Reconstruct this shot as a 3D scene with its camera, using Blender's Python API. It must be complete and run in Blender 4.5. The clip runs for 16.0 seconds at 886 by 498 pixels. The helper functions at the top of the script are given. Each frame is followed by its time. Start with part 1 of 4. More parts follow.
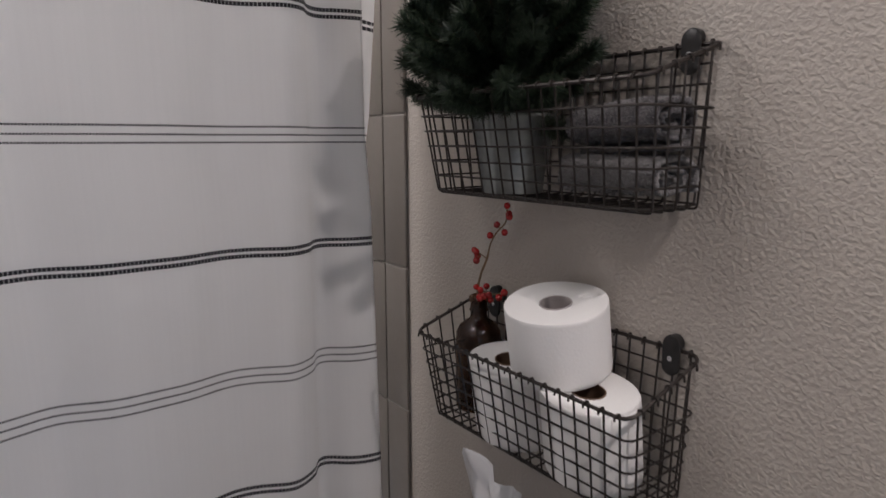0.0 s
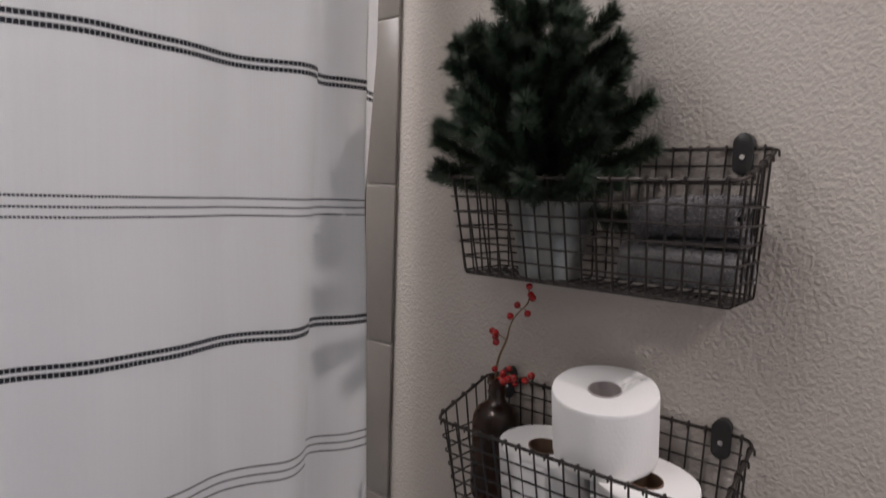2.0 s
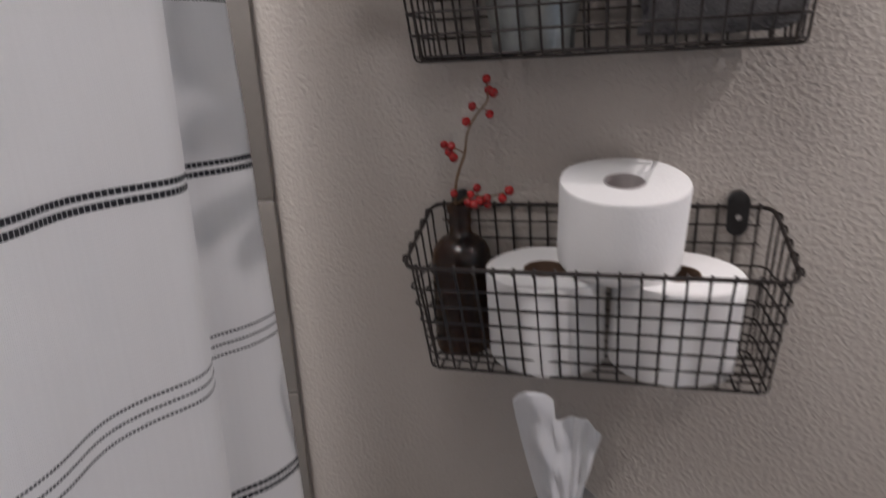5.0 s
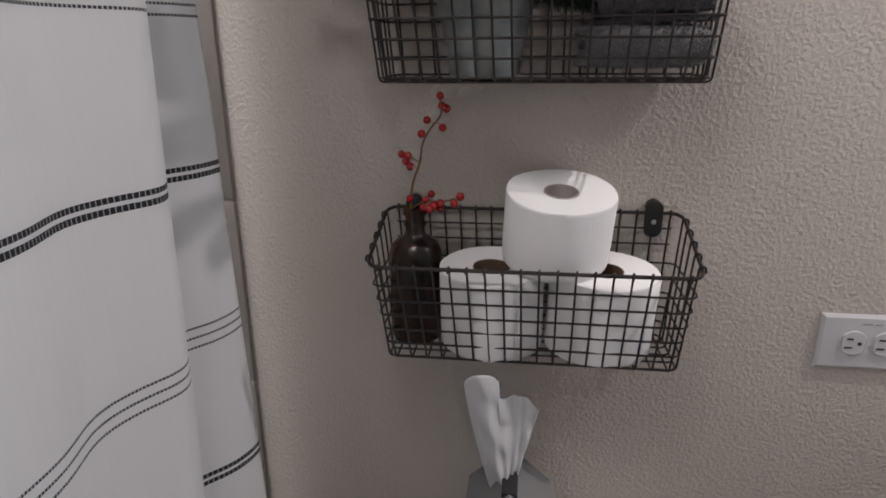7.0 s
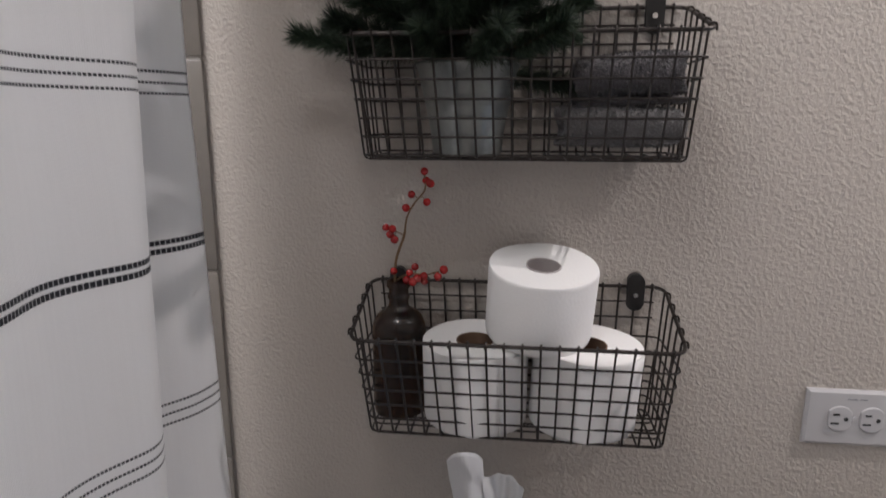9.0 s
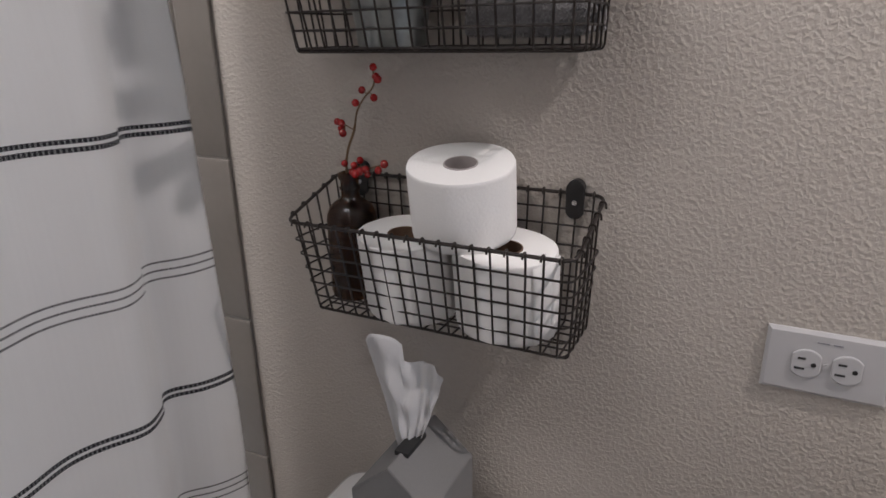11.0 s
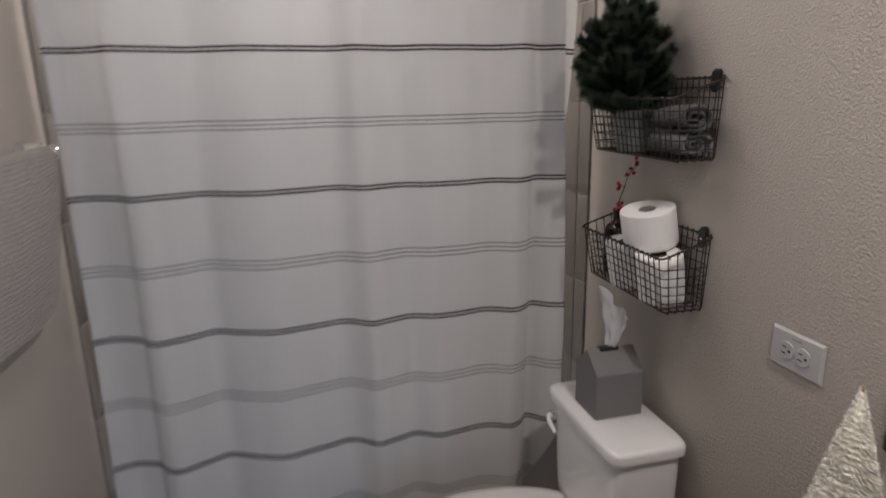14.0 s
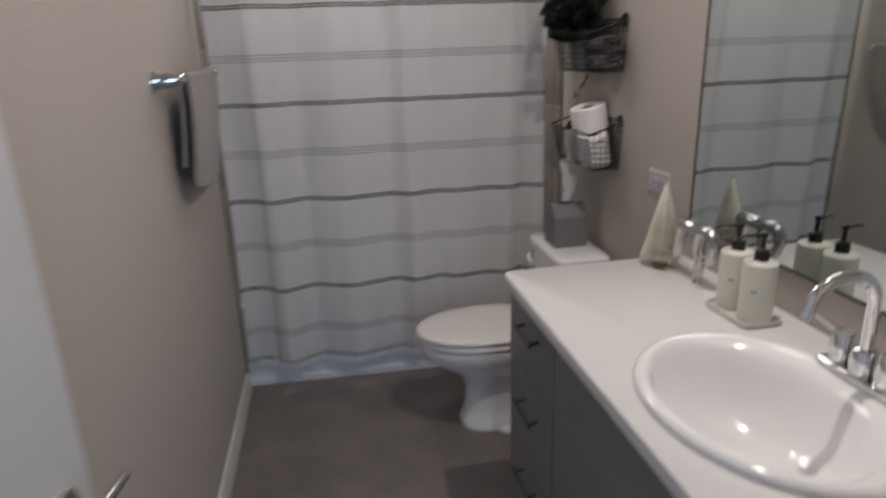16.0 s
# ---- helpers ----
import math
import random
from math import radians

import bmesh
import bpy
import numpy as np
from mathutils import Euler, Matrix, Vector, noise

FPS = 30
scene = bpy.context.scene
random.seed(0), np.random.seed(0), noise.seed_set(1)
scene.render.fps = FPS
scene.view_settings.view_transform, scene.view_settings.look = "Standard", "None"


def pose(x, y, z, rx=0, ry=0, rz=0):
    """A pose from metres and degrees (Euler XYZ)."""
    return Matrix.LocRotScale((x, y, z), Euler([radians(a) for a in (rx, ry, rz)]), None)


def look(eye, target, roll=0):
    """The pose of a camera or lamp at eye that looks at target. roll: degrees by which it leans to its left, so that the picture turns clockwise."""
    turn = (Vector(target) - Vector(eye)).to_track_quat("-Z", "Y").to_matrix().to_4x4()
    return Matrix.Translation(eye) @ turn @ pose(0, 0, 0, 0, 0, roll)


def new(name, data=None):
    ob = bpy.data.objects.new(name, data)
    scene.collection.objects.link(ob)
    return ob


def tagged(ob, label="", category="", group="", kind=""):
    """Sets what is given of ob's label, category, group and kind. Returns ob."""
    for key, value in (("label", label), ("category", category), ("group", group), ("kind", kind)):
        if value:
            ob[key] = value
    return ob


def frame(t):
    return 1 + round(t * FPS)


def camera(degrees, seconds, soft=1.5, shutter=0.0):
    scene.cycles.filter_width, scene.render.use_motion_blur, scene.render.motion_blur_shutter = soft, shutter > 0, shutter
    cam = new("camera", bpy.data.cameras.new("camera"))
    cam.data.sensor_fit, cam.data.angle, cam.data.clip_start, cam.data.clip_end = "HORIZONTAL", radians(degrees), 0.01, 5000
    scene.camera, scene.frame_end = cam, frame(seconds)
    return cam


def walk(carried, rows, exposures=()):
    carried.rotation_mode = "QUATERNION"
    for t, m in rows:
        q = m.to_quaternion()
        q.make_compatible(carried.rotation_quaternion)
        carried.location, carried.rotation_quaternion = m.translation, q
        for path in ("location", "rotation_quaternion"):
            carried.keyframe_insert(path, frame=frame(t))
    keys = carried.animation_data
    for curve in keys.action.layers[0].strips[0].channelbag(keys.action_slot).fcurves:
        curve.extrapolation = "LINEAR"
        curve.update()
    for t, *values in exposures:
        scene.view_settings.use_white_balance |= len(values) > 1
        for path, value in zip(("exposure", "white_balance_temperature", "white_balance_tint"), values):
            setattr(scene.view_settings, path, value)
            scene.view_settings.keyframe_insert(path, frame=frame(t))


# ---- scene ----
cam = camera(71.2, 16.0, shutter=0.5)
PATH = [
    (0, (-0.634, -0.391, 1.469), (0.546, 1.186, 1.125), -0.1),
    (0.3, (-0.645, -0.341, 1.479), (0.611, 1.186, 1.175), 0.6),
    (0.5, (-0.67, -0.307, 1.492), (0.664, 1.165, 1.259), 1.2),
    (1, (-0.726, -0.24, 1.507), (0.706, 1.147, 1.348), 2.2),
    (1.5, (-0.762, -0.222, 1.54), (0.741, 1.094, 1.456), 2.1),
    (2, (-0.78, -0.203, 1.508), (0.742, 1.081, 1.324), 1.9),
    (2.5, (-0.774, -0.2, 1.489), (0.737, 1.076, 1.196), 2.3),
    (3, (-0.77, -0.158, 1.464), (0.724, 1.094, 1.017), 1.7),
    (3.3, (-0.744, -0.106, 1.445), (0.742, 1.139, 0.955), 0.3),
    (3.5, (-0.711, -0.072, 1.433), (0.797, 1.151, 0.953), -1.5),
    (4, (-0.64, 0.029, 1.438), (1.011, 1.066, 0.995), -1.6),
    (4.5, (-0.648, 0.074, 1.419), (1.165, 0.752, 0.916), -2.0),
    (5, (-0.723, 0.136, 1.392), (1.125, 0.649, 0.825), -2.8),
    (5.2, (-0.744, 0.138, 1.398), (1.09, 0.557, 0.718), -1.4),
    (7.3, (-0.805, 0.168, 1.435), (1.106, 0.35, 0.875), 0.2),
    (7.5, (-0.809, 0.166, 1.437), (1.132, 0.333, 0.985), 0.1),
    (8, (-0.803, 0.165, 1.462), (1.161, 0.342, 1.129), 0.3),
    (8.5, (-0.799, 0.161, 1.456), (1.151, 0.415, 1.091), -0.1),
    (9, (-0.798, 0.159, 1.444), (1.145, 0.38, 1.024), 0.1),
    (9.5, (-0.788, 0.144, 1.414), (1.117, 0.427, 0.874), -0.7),
    (10, (-0.762, 0.059, 1.398), (1.103, 0.455, 0.794), -0.8),
    (10.2, (-0.725, 0.007, 1.393), (1.112, 0.484, 0.762), -1.0),
    (12.3, (-0.799, -0.531, 1.458), (0.329, 1.020, 0.893), -4.2),
    (12.5, (-0.819, -0.597, 1.454), (0.165, 1.054, 0.901), -5.7),
    (12.8, (-0.824, -0.677, 1.500), (-0.020, 1.070, 0.949), -5.7),
    (13, (-0.814, -0.757, 1.493), (-0.009, 1.028, 1.085), -4.4),
    (13.2, (-0.846, -0.849, 1.555), (-0.116, 0.975, 1.185), -6.1),
    (13.5, (-0.887, -0.971, 1.538), (-0.381, 0.904, 1.059), -2.9),
    (13.8, (-0.912, -1.081, 1.571), (-0.376, 0.790, 1.111), -2.4),
    (14, (-0.895, -1.172, 1.546), (-0.435, 0.713, 1.061), -1.2),
    (14.2, (-0.908, -1.258, 1.560), (-0.508, 0.626, 1.021), 1.3),
    (14.5, (-0.892, -1.384, 1.52), (-0.749, 0.539, 0.988), -1.8),
    (14.8, (-0.908, -1.496, 1.539), (-0.663, 0.415, 1.001), -1.6),
    (15, (-0.949, -1.6, 1.516), (-0.716, 0.325, 1.027), -2.6),
    (15.2, (-0.980, -1.697, 1.521), (-0.726, 0.205, 0.959), -2.2),
    (15.5, (-1.012, -1.842, 1.511), (-0.677, 0.046, 0.942), -2.1),
    (15.6, (-1.010, -1.884, 1.519), (-0.655, -0.003, 0.941), -1.9),
    (15.8, (-0.997, -1.972, 1.508), (-0.577, -0.101, 0.940), -1.8),
    (16, (-1.024, -2.069, 1.491), (-0.691, -0.195, 0.876), -2.0),
]
walk(cam, [(t, look(eye, target, roll)) for t, eye, target, roll in PATH],
     [(0, -0.40, 6100, 12), (1.5, -0.18, 6100, 12), (3, -0.28, 5850, 12), (5, -0.06, 5980, 12), (8, -0.09, 5980, 10), (10, 0.0, 5980, 10), (12.5, -0.44, 6150, 11), (13.3, -0.52, 6250, 11), (14, -0.48, 6300, 11), (15, -0.52, 6250, 11), (16, -0.60, 6250, 10)])

# lamps, paint and the cloth's stripes
VANITY_X, VANITY_Z = -0.30, 2.39
VANITY = ((-0.97, 62.0), (-1.12, 3.0), (-1.27, 3.0))
HALL_W = 20.0
ROOM_FILL_W = 4.2
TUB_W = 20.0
WALL, WALL_BUMP, CLOTH = (0.455, 0.416, 0.375), 0.42, (0.85, 0.845, 0.84)
BOLD_Z, REPEAT = 1.300, 0.400

# ---------- light ----------
world = bpy.data.worlds.new("world")
world.use_nodes = True
scene.world = world
wn = world.node_tree
bg = wn.nodes["Background"]
sky = wn.nodes.new("ShaderNodeTexSky")
sky.sky_type, sky.sun_disc = "NISHITA", False
sky.sun_elevation, sky.sun_rotation = radians(30), radians(160)
wn.links.new(sky.outputs[0], bg.inputs[0])
bg.inputs[1].default_value = 0.08


def lamp(name, kind, m, energy, colour, size=0.1, size_y=None):
    data = bpy.data.lights.new(name, kind)
    data.energy, data.color = energy, colour
    if kind == "AREA":
        data.shape, data.size, data.size_y = ("RECTANGLE" if size_y else "DISK"), size, size_y or size
    else:
        data.shadow_soft_size = size
    ob = new(name, data)
    ob.matrix_world = m
    return ob


# a bright bulb and two dim ones over the vanity, an unseen fill disc added on the ceiling before the tub, a wide unseen
# backlight added over it so the curtain glows, daylight from the hall behind the door opening
for by, watts in VANITY:
    bulb = lamp("vanity_bulb", "SPOT", pose(VANITY_X, by, VANITY_Z, 0, 12, 0), watts, (1.0, 0.875, 0.80), 0.011)
    bulb.data.spot_size, bulb.data.spot_blend = radians(180), 1.0
lamp("room_fill", "AREA", pose(-0.85, 0.30, 2.425), ROOM_FILL_W, (1.0, 0.92, 0.85), 0.26)
lamp("tub_backlight", "AREA", pose(-0.85, 0.98, 2.425), TUB_W, (1.0, 0.92, 0.86), 0.80)
lamp("hall_window_light", "AREA", look((-0.72, -3.3, 0.95), (-0.8, 0, 0.5)), HALL_W, (0.52, 0.72, 1.0), 0.7, 1.7)

# ---------- materials ----------


def mat(name, colour, rough=0.5, metal=0.0, var=0.06, scale=6.0, grain=0.0, gscale=120.0, bump=0.0, bscale=200.0, bdist=0.001,
        rvar=0.08, coat=0.0, detail=4.0, sheen=0.0, each=0.0):
    """Colour with variation at two scales, rough gloss and fine relief, in metres of the object."""
    m = bpy.data.materials.new(name)
    m.use_nodes = True
    t = m.node_tree
    n, li = t.nodes, t.links
    b = n["Principled BSDF"]
    b.inputs["Roughness"].default_value, b.inputs["Metallic"].default_value = rough, metal
    b.inputs["Coat Weight"].default_value = coat
    b.inputs["Sheen Weight"].default_value = sheen
    co = n.new("ShaderNodeTexCoord")
    big = n.new("ShaderNodeTexNoise")
    big.inputs["Scale"].default_value, big.inputs["Detail"].default_value = scale, detail
    fine = n.new("ShaderNodeTexNoise")
    fine.inputs["Scale"].default_value, fine.inputs["Detail"].default_value = gscale, 3
    for x in (big, fine):
        li.new(co.outputs["Object"], x.inputs["Vector"])
    val = n.new("ShaderNodeMath")
    val.operation = "MULTIPLY_ADD"
    li.new(big.outputs["Fac"], val.inputs[0])
    val.inputs[1].default_value, val.inputs[2].default_value = 2 * var, 1 - var
    val2 = n.new("ShaderNodeMath")
    val2.operation = "MULTIPLY_ADD"
    li.new(fine.outputs["Fac"], val2.inputs[0])
    val2.inputs[1].default_value, val2.inputs[2].default_value = 2 * grain, 1 - grain
    mul = n.new("ShaderNodeMath")
    mul.operation = "MULTIPLY"
    li.new(val.outputs[0], mul.inputs[0])
    li.new(val2.outputs[0], mul.inputs[1])
    last = mul
    if each:
        info = n.new("ShaderNodeObjectInfo")
        e = n.new("ShaderNodeMath")
        e.operation = "MULTIPLY_ADD"
        li.new(info.outputs["Random"], e.inputs[0])
        e.inputs[1].default_value, e.inputs[2].default_value = 2 * each, 1 - each
        last = n.new("ShaderNodeMath")
        last.operation = "MULTIPLY"
        li.new(mul.outputs[0], last.inputs[0])
        li.new(e.outputs[0], last.inputs[1])
    hsv = n.new("ShaderNodeHueSaturation")
    hsv.inputs["Color"].default_value = (*colour, 1)
    li.new(last.outputs[0], hsv.inputs["Value"])
    li.new(hsv.outputs[0], b.inputs["Base Color"])
    r = n.new("ShaderNodeMath")
    r.operation = "MULTIPLY_ADD"
    li.new(big.outputs["Fac"], r.inputs[0])
    r.inputs[1].default_value, r.inputs[2].default_value = 2 * rvar, rough - rvar
    r.use_clamp = True
    li.new(r.outputs[0], b.inputs["Roughness"])
    if bump:
        bn = n.new("ShaderNodeTexNoise")
        bn.inputs["Scale"].default_value, bn.inputs["Detail"].default_value = bscale, 3
        li.new(co.outputs["Object"], bn.inputs["Vector"])
        bu = n.new("ShaderNodeBump")
        bu.inputs["Strength"].default_value, bu.inputs["Distance"].default_value = bump, bdist
        li.new(bn.outputs["Fac"], bu.inputs["Height"])
        li.new(bu.outputs[0], b.inputs["Normal"])
    return m


def wall_paint(name, relief):
    """Matt beige paint on knocked-down plaster: flattened worm-like splats."""
    m = mat(name, WALL, 0.62, var=0.03, scale=2.5, grain=0.02, gscale=300)
    t = m.node_tree
    n, li = t.nodes, t.links
    co = n.new("ShaderNodeTexCoord")
    a = n.new("ShaderNodeTexNoise")
    a.inputs["Scale"].default_value, a.inputs["Detail"].default_value, a.inputs["Distortion"].default_value = 185, 1.5, 0.4
    ramp = n.new("ShaderNodeValToRGB")
    ramp.color_ramp.elements[0].position, ramp.color_ramp.elements[1].position = 0.36, 0.68
    fine = n.new("ShaderNodeTexNoise")
    fine.inputs["Scale"].default_value = 420
    add = n.new("ShaderNodeMath")
    add.operation = "MULTIPLY_ADD"
    add.inputs[1].default_value = 0.12
    li.new(co.outputs["Object"], a.inputs["Vector"])
    li.new(co.outputs["Object"], fine.inputs["Vector"])
    li.new(a.outputs["Fac"], ramp.inputs[0])
    li.new(fine.outputs["Fac"], add.inputs[0])
    li.new(ramp.outputs[0], add.inputs[2])
    bu = n.new("ShaderNodeBump")
    bu.inputs["Strength"].default_value, bu.inputs["Distance"].default_value = relief, 0.0024
    li.new(add.outputs[0], bu.inputs["Height"])
    li.new(bu.outputs[0], n["Principled BSDF"].inputs["Normal"])
    return m


def curtain_cloth():
    """Off-white cotton with woven stripes: a pair of bold dashed lines and a group of three fine dotted ones, in turn up the cloth."""
    m = mat("curtain_cloth", CLOTH, 0.85, var=0.025, scale=5, grain=0.03, gscale=900, sheen=0.15)
    t = m.node_tree
    n, li = t.nodes, t.links
    b = n["Principled BSDF"]
    uv = n.new("ShaderNodeUVMap")
    sep = n.new("ShaderNodeSeparateXYZ")
    li.new(uv.outputs[0], sep.inputs[0])

    def math(op, a, c=None, d=None):
        k = n.new("ShaderNodeMath")
        k.operation = op
        for i, v in enumerate((a, c, d)):
            if v is None:
                continue
            if isinstance(v, (int, float)):
                k.inputs[i].default_value = v
            else:
                li.new(v, k.inputs[i])
        return k.outputs[0]

    along, up = sep.outputs[0], sep.outputs[1]

    def lines(offset, places, half, period, duty, gap):
        # height within one repeat of the stripes, centred on 0
        h = math("SUBTRACT", math("FLOORED_MODULO", math("SUBTRACT", up, offset - REPEAT / 2), REPEAT), REPEAT / 2)
        out = None
        for p in places:
            d = math("ABSOLUTE", math("SUBTRACT", h, p))
            on = math("LESS_THAN", d, half)
            out = on if out is None else math("MAXIMUM", out, on)
        dash = math("LESS_THAN", math("FRACT", math("DIVIDE", along, period)), duty)
        return math("MULTIPLY", out, math("MULTIPLY_ADD", dash, 1 - gap, gap))

    bold = lines(BOLD_Z, (-0.0053, 0.0053), 0.0031, 0.0060, 0.80, 0.50)
    thin = lines(BOLD_Z + REPEAT / 2, (-0.0125, 0.0, 0.0125), 0.0015, 0.0042, 0.70, 0.22)
    fac = math("MAXIMUM", bold, math("MULTIPLY", thin, 0.95))
    # uneven warp threads run down the cloth
    stretch = n.new("ShaderNodeMapping")
    stretch.inputs["Scale"].default_value = (170, 2.2, 1)
    slub = n.new("ShaderNodeTexNoise")
    slub.inputs["Scale"].default_value, slub.inputs["Detail"].default_value = 1.0, 5
    li.new(uv.outputs[0], stretch.inputs["Vector"])
    li.new(stretch.outputs[0], slub.inputs["Vector"])
    thread = n.new("ShaderNodeHueSaturation")
    li.new(math("MULTIPLY_ADD", slub.outputs["Fac"], 0.05, 0.975), thread.inputs["Value"])
    li.new(b.inputs["Base Color"].links[0].from_socket, thread.inputs["Color"])
    mix = n.new("ShaderNodeMix")
    mix.data_type = "RGBA"
    li.new(fac, mix.inputs["Factor"])
    li.new(thread.outputs[0], mix.inputs["A"])
    mix.inputs["B"].default_value = (0.028, 0.028, 0.034, 1)
    li.new(mix.outputs["Result"], b.inputs["Base Color"])
    # weave and slubs
    wave = n.new("ShaderNodeTexWave")
    wave.bands_direction = "X"
    wave.inputs["Scale"].default_value, wave.inputs["Distortion"].default_value = 160, 3
    wave2 = n.new("ShaderNodeTexNoise")
    wave2.inputs["Scale"].default_value = 60
    li.new(uv.outputs[0], wave.inputs["Vector"])
    li.new(uv.outputs[0], wave2.inputs["Vector"])
    bu = n.new("ShaderNodeBump")
    bu.inputs["Strength"].default_value, bu.inputs["Distance"].default_value = 0.25, 0.001
    li.new(math("ADD", wave.outputs["Fac"], math("MULTIPLY", wave2.outputs["Fac"], 2.0)), bu.inputs["Height"])
    li.new(bu.outputs[0], b.inputs["Normal"])
    # thin cloth lets some light through
    tr = n.new("ShaderNodeBsdfTranslucent")
    li.new(mix.outputs["Result"], tr.inputs[0])
    ms = n.new("ShaderNodeMixShader")
    ms.inputs[0].default_value = 0.42
    li.new(b.outputs[0], ms.inputs[1])
    li.new(tr.outputs[0], ms.inputs[2])
    li.new(ms.outputs[0], n["Material Output"].inputs[0])
    return m


def glass(name, colour, rough=0.05):
    m = bpy.data.materials.new(name)
    m.use_nodes = True
    b = m.node_tree.nodes["Principled BSDF"]
    b.inputs["Base Color"].default_value = (*colour, 1)
    b.inputs["Transmission Weight"].default_value = 1.0
    b.inputs["Roughness"].default_value = rough
    b.inputs["IOR"].default_value = 1.5
    return m


M_WALL = wall_paint("wall_paint", WALL_BUMP)
M_WALL_FINE = wall_paint("wall_paint_fine", WALL_BUMP * 0.4)
M_CEIL = mat("ceiling_paint", (0.80, 0.79, 0.77), 0.8, var=0.02, bump=0.3, bscale=120, bdist=0.002)
M_FLOOR = mat("floor_vinyl", (0.185, 0.163, 0.145), 0.40, var=0.48, scale=4.5, grain=0.16, gscale=45, bump=0.12, bscale=90, rvar=0.1, detail=7)
M_TRIM = mat("trim_paint", (0.66, 0.64, 0.61), 0.4, var=0.03, bump=0.05, bscale=60)
M_DOOR = mat("door_paint", (0.58, 0.58, 0.58), 0.4, var=0.02, bump=0.06, bscale=80)
M_TILE = mat("wall_tile", (0.225, 0.203, 0.183), 0.30, var=0.12, scale=9, grain=0.06, gscale=80, bump=0.08, bscale=35, each=0.05)
M_GROUT = mat("grout", (0.46, 0.44, 0.41), 0.85, var=0.06, bump=0.3, bscale=400)
M_CLOTH = curtain_cloth()
M_PORC = mat("porcelain", (0.84, 0.84, 0.84), 0.10, var=0.012, rvar=0.02, coat=0.4)
M_SEAT = mat("seat_plastic", (0.80, 0.78, 0.75), 0.22, var=0.012, rvar=0.03)
M_TUB = mat("tub_enamel", (0.74, 0.75, 0.77), 0.42, var=0.02, rvar=0.03, coat=0.2)
M_COUNTER = mat("cultured_marble", (0.72, 0.71, 0.705), 0.20, var=0.015, scale=5, grain=0.01, gscale=250, rvar=0.04)
M_CAB = mat("cabinet_paint", (0.205, 0.204, 0.210), 0.42, var=0.05, scale=6, grain=0.03, gscale=150, bump=0.06, bscale=120)
# toe kick only: a much darker blue-grey than the cabinet
M_TOE_KICK = mat("toe_kick_dark", (0.05, 0.055, 0.07), 0.7)
M_CHROME = mat("chrome", (0.82, 0.82, 0.83), 0.07, 1.0, var=0.02, rvar=0.03)
M_PULL = mat("dark_pull", (0.11, 0.108, 0.11), 0.30, 1.0, var=0.06)
M_NICKEL = mat("brushed_nickel", (0.55, 0.54, 0.52), 0.3, 1.0, var=0.04)
M_SILVER = mat("silver_glaze", (0.52, 0.51, 0.51), 0.20, 1.0, var=0.05, scale=20, rvar=0.06)
M_WIRE = mat("wire_bronze", (0.044, 0.037, 0.034), 0.40, 0.6, var=0.3, scale=60, rvar=0.12, bump=0.2, bscale=500)
M_BRKT = mat("bracket_black", (0.022, 0.021, 0.021), 0.4, 0.4, var=0.15, scale=50)
M_SCREW = mat("screw_steel", (0.6, 0.6, 0.6), 0.25, 1.0)
M_PAPER = mat("tissue_paper", (0.84, 0.83, 0.82), 0.95, var=0.015, scale=20, grain=0.03, gscale=500, bump=0.35, bscale=260, bdist=0.0012)
M_TISSUE = mat("thin_tissue", (0.78, 0.78, 0.79), 0.95, var=0.03, scale=30, grain=0.03, gscale=500, bump=0.3, bscale=160, bdist=0.0015)
veil = M_TISSUE.node_tree.nodes.new("ShaderNodeBsdfTranslucent")
veil.inputs[0].default_value = (0.78, 0.78, 0.79, 1)
thin = M_TISSUE.node_tree.nodes.new("ShaderNodeMixShader")
thin.inputs[0].default_value = 0.45
M_TISSUE.node_tree.links.new(M_TISSUE.node_tree.nodes["Principled BSDF"].outputs[0], thin.inputs[1])
M_TISSUE.node_tree.links.new(veil.outputs[0], thin.inputs[2])
M_TISSUE.node_tree.links.new(thin.outputs[0], M_TISSUE.node_tree.nodes["Material Output"].inputs[0])
# core card with the shade inside the lower rolls put into its colour
M_CORE_SHADED = mat("core_card_shaded", (0.17, 0.105, 0.07), 0.9, var=0.08, scale=30)
M_CORE = mat("core_card", (0.46, 0.42, 0.41), 0.9, var=0.08, scale=30)
M_ZINC = mat("galvanised_zinc", (0.30, 0.315, 0.305), 0.40, 0.85, var=0.6, scale=38, grain=0.12, gscale=140, rvar=0.16, detail=2)
M_SOIL = mat("dark_moss", (0.012, 0.012, 0.010), 0.95, var=0.4, scale=80, bump=0.8, bscale=200)
M_NEEDLE = mat("needle_green", (0.016, 0.028, 0.016), 0.5, var=0.45, scale=28, grain=0.25, gscale=200, each=0.3)
M_NEEDLE_TIP = mat("needle_light", (0.044, 0.066, 0.038), 0.5, var=0.4, scale=30, each=0.25)
M_TWIG = mat("twig_brown", (0.085, 0.05, 0.03), 0.8, var=0.3, scale=60, bump=0.4, bscale=300)
M_STEM = mat("wrapped_stem", (0.16, 0.095, 0.045), 0.75, var=0.25, scale=90, bump=0.4, bscale=400)
M_BERRY = mat("berry_red", (0.33, 0.012, 0.012), 0.25, var=0.2, scale=60, each=0.25, coat=0.3)
M_AMBER = glass("amber_glass", (0.20, 0.065, 0.014), 0.22)
M_TERRY_D = mat("terry_dark", (0.098, 0.091, 0.096), 0.98, var=0.22, scale=40, grain=0.3, gscale=420, bump=1.0, bscale=420, bdist=0.003, sheen=0.3)
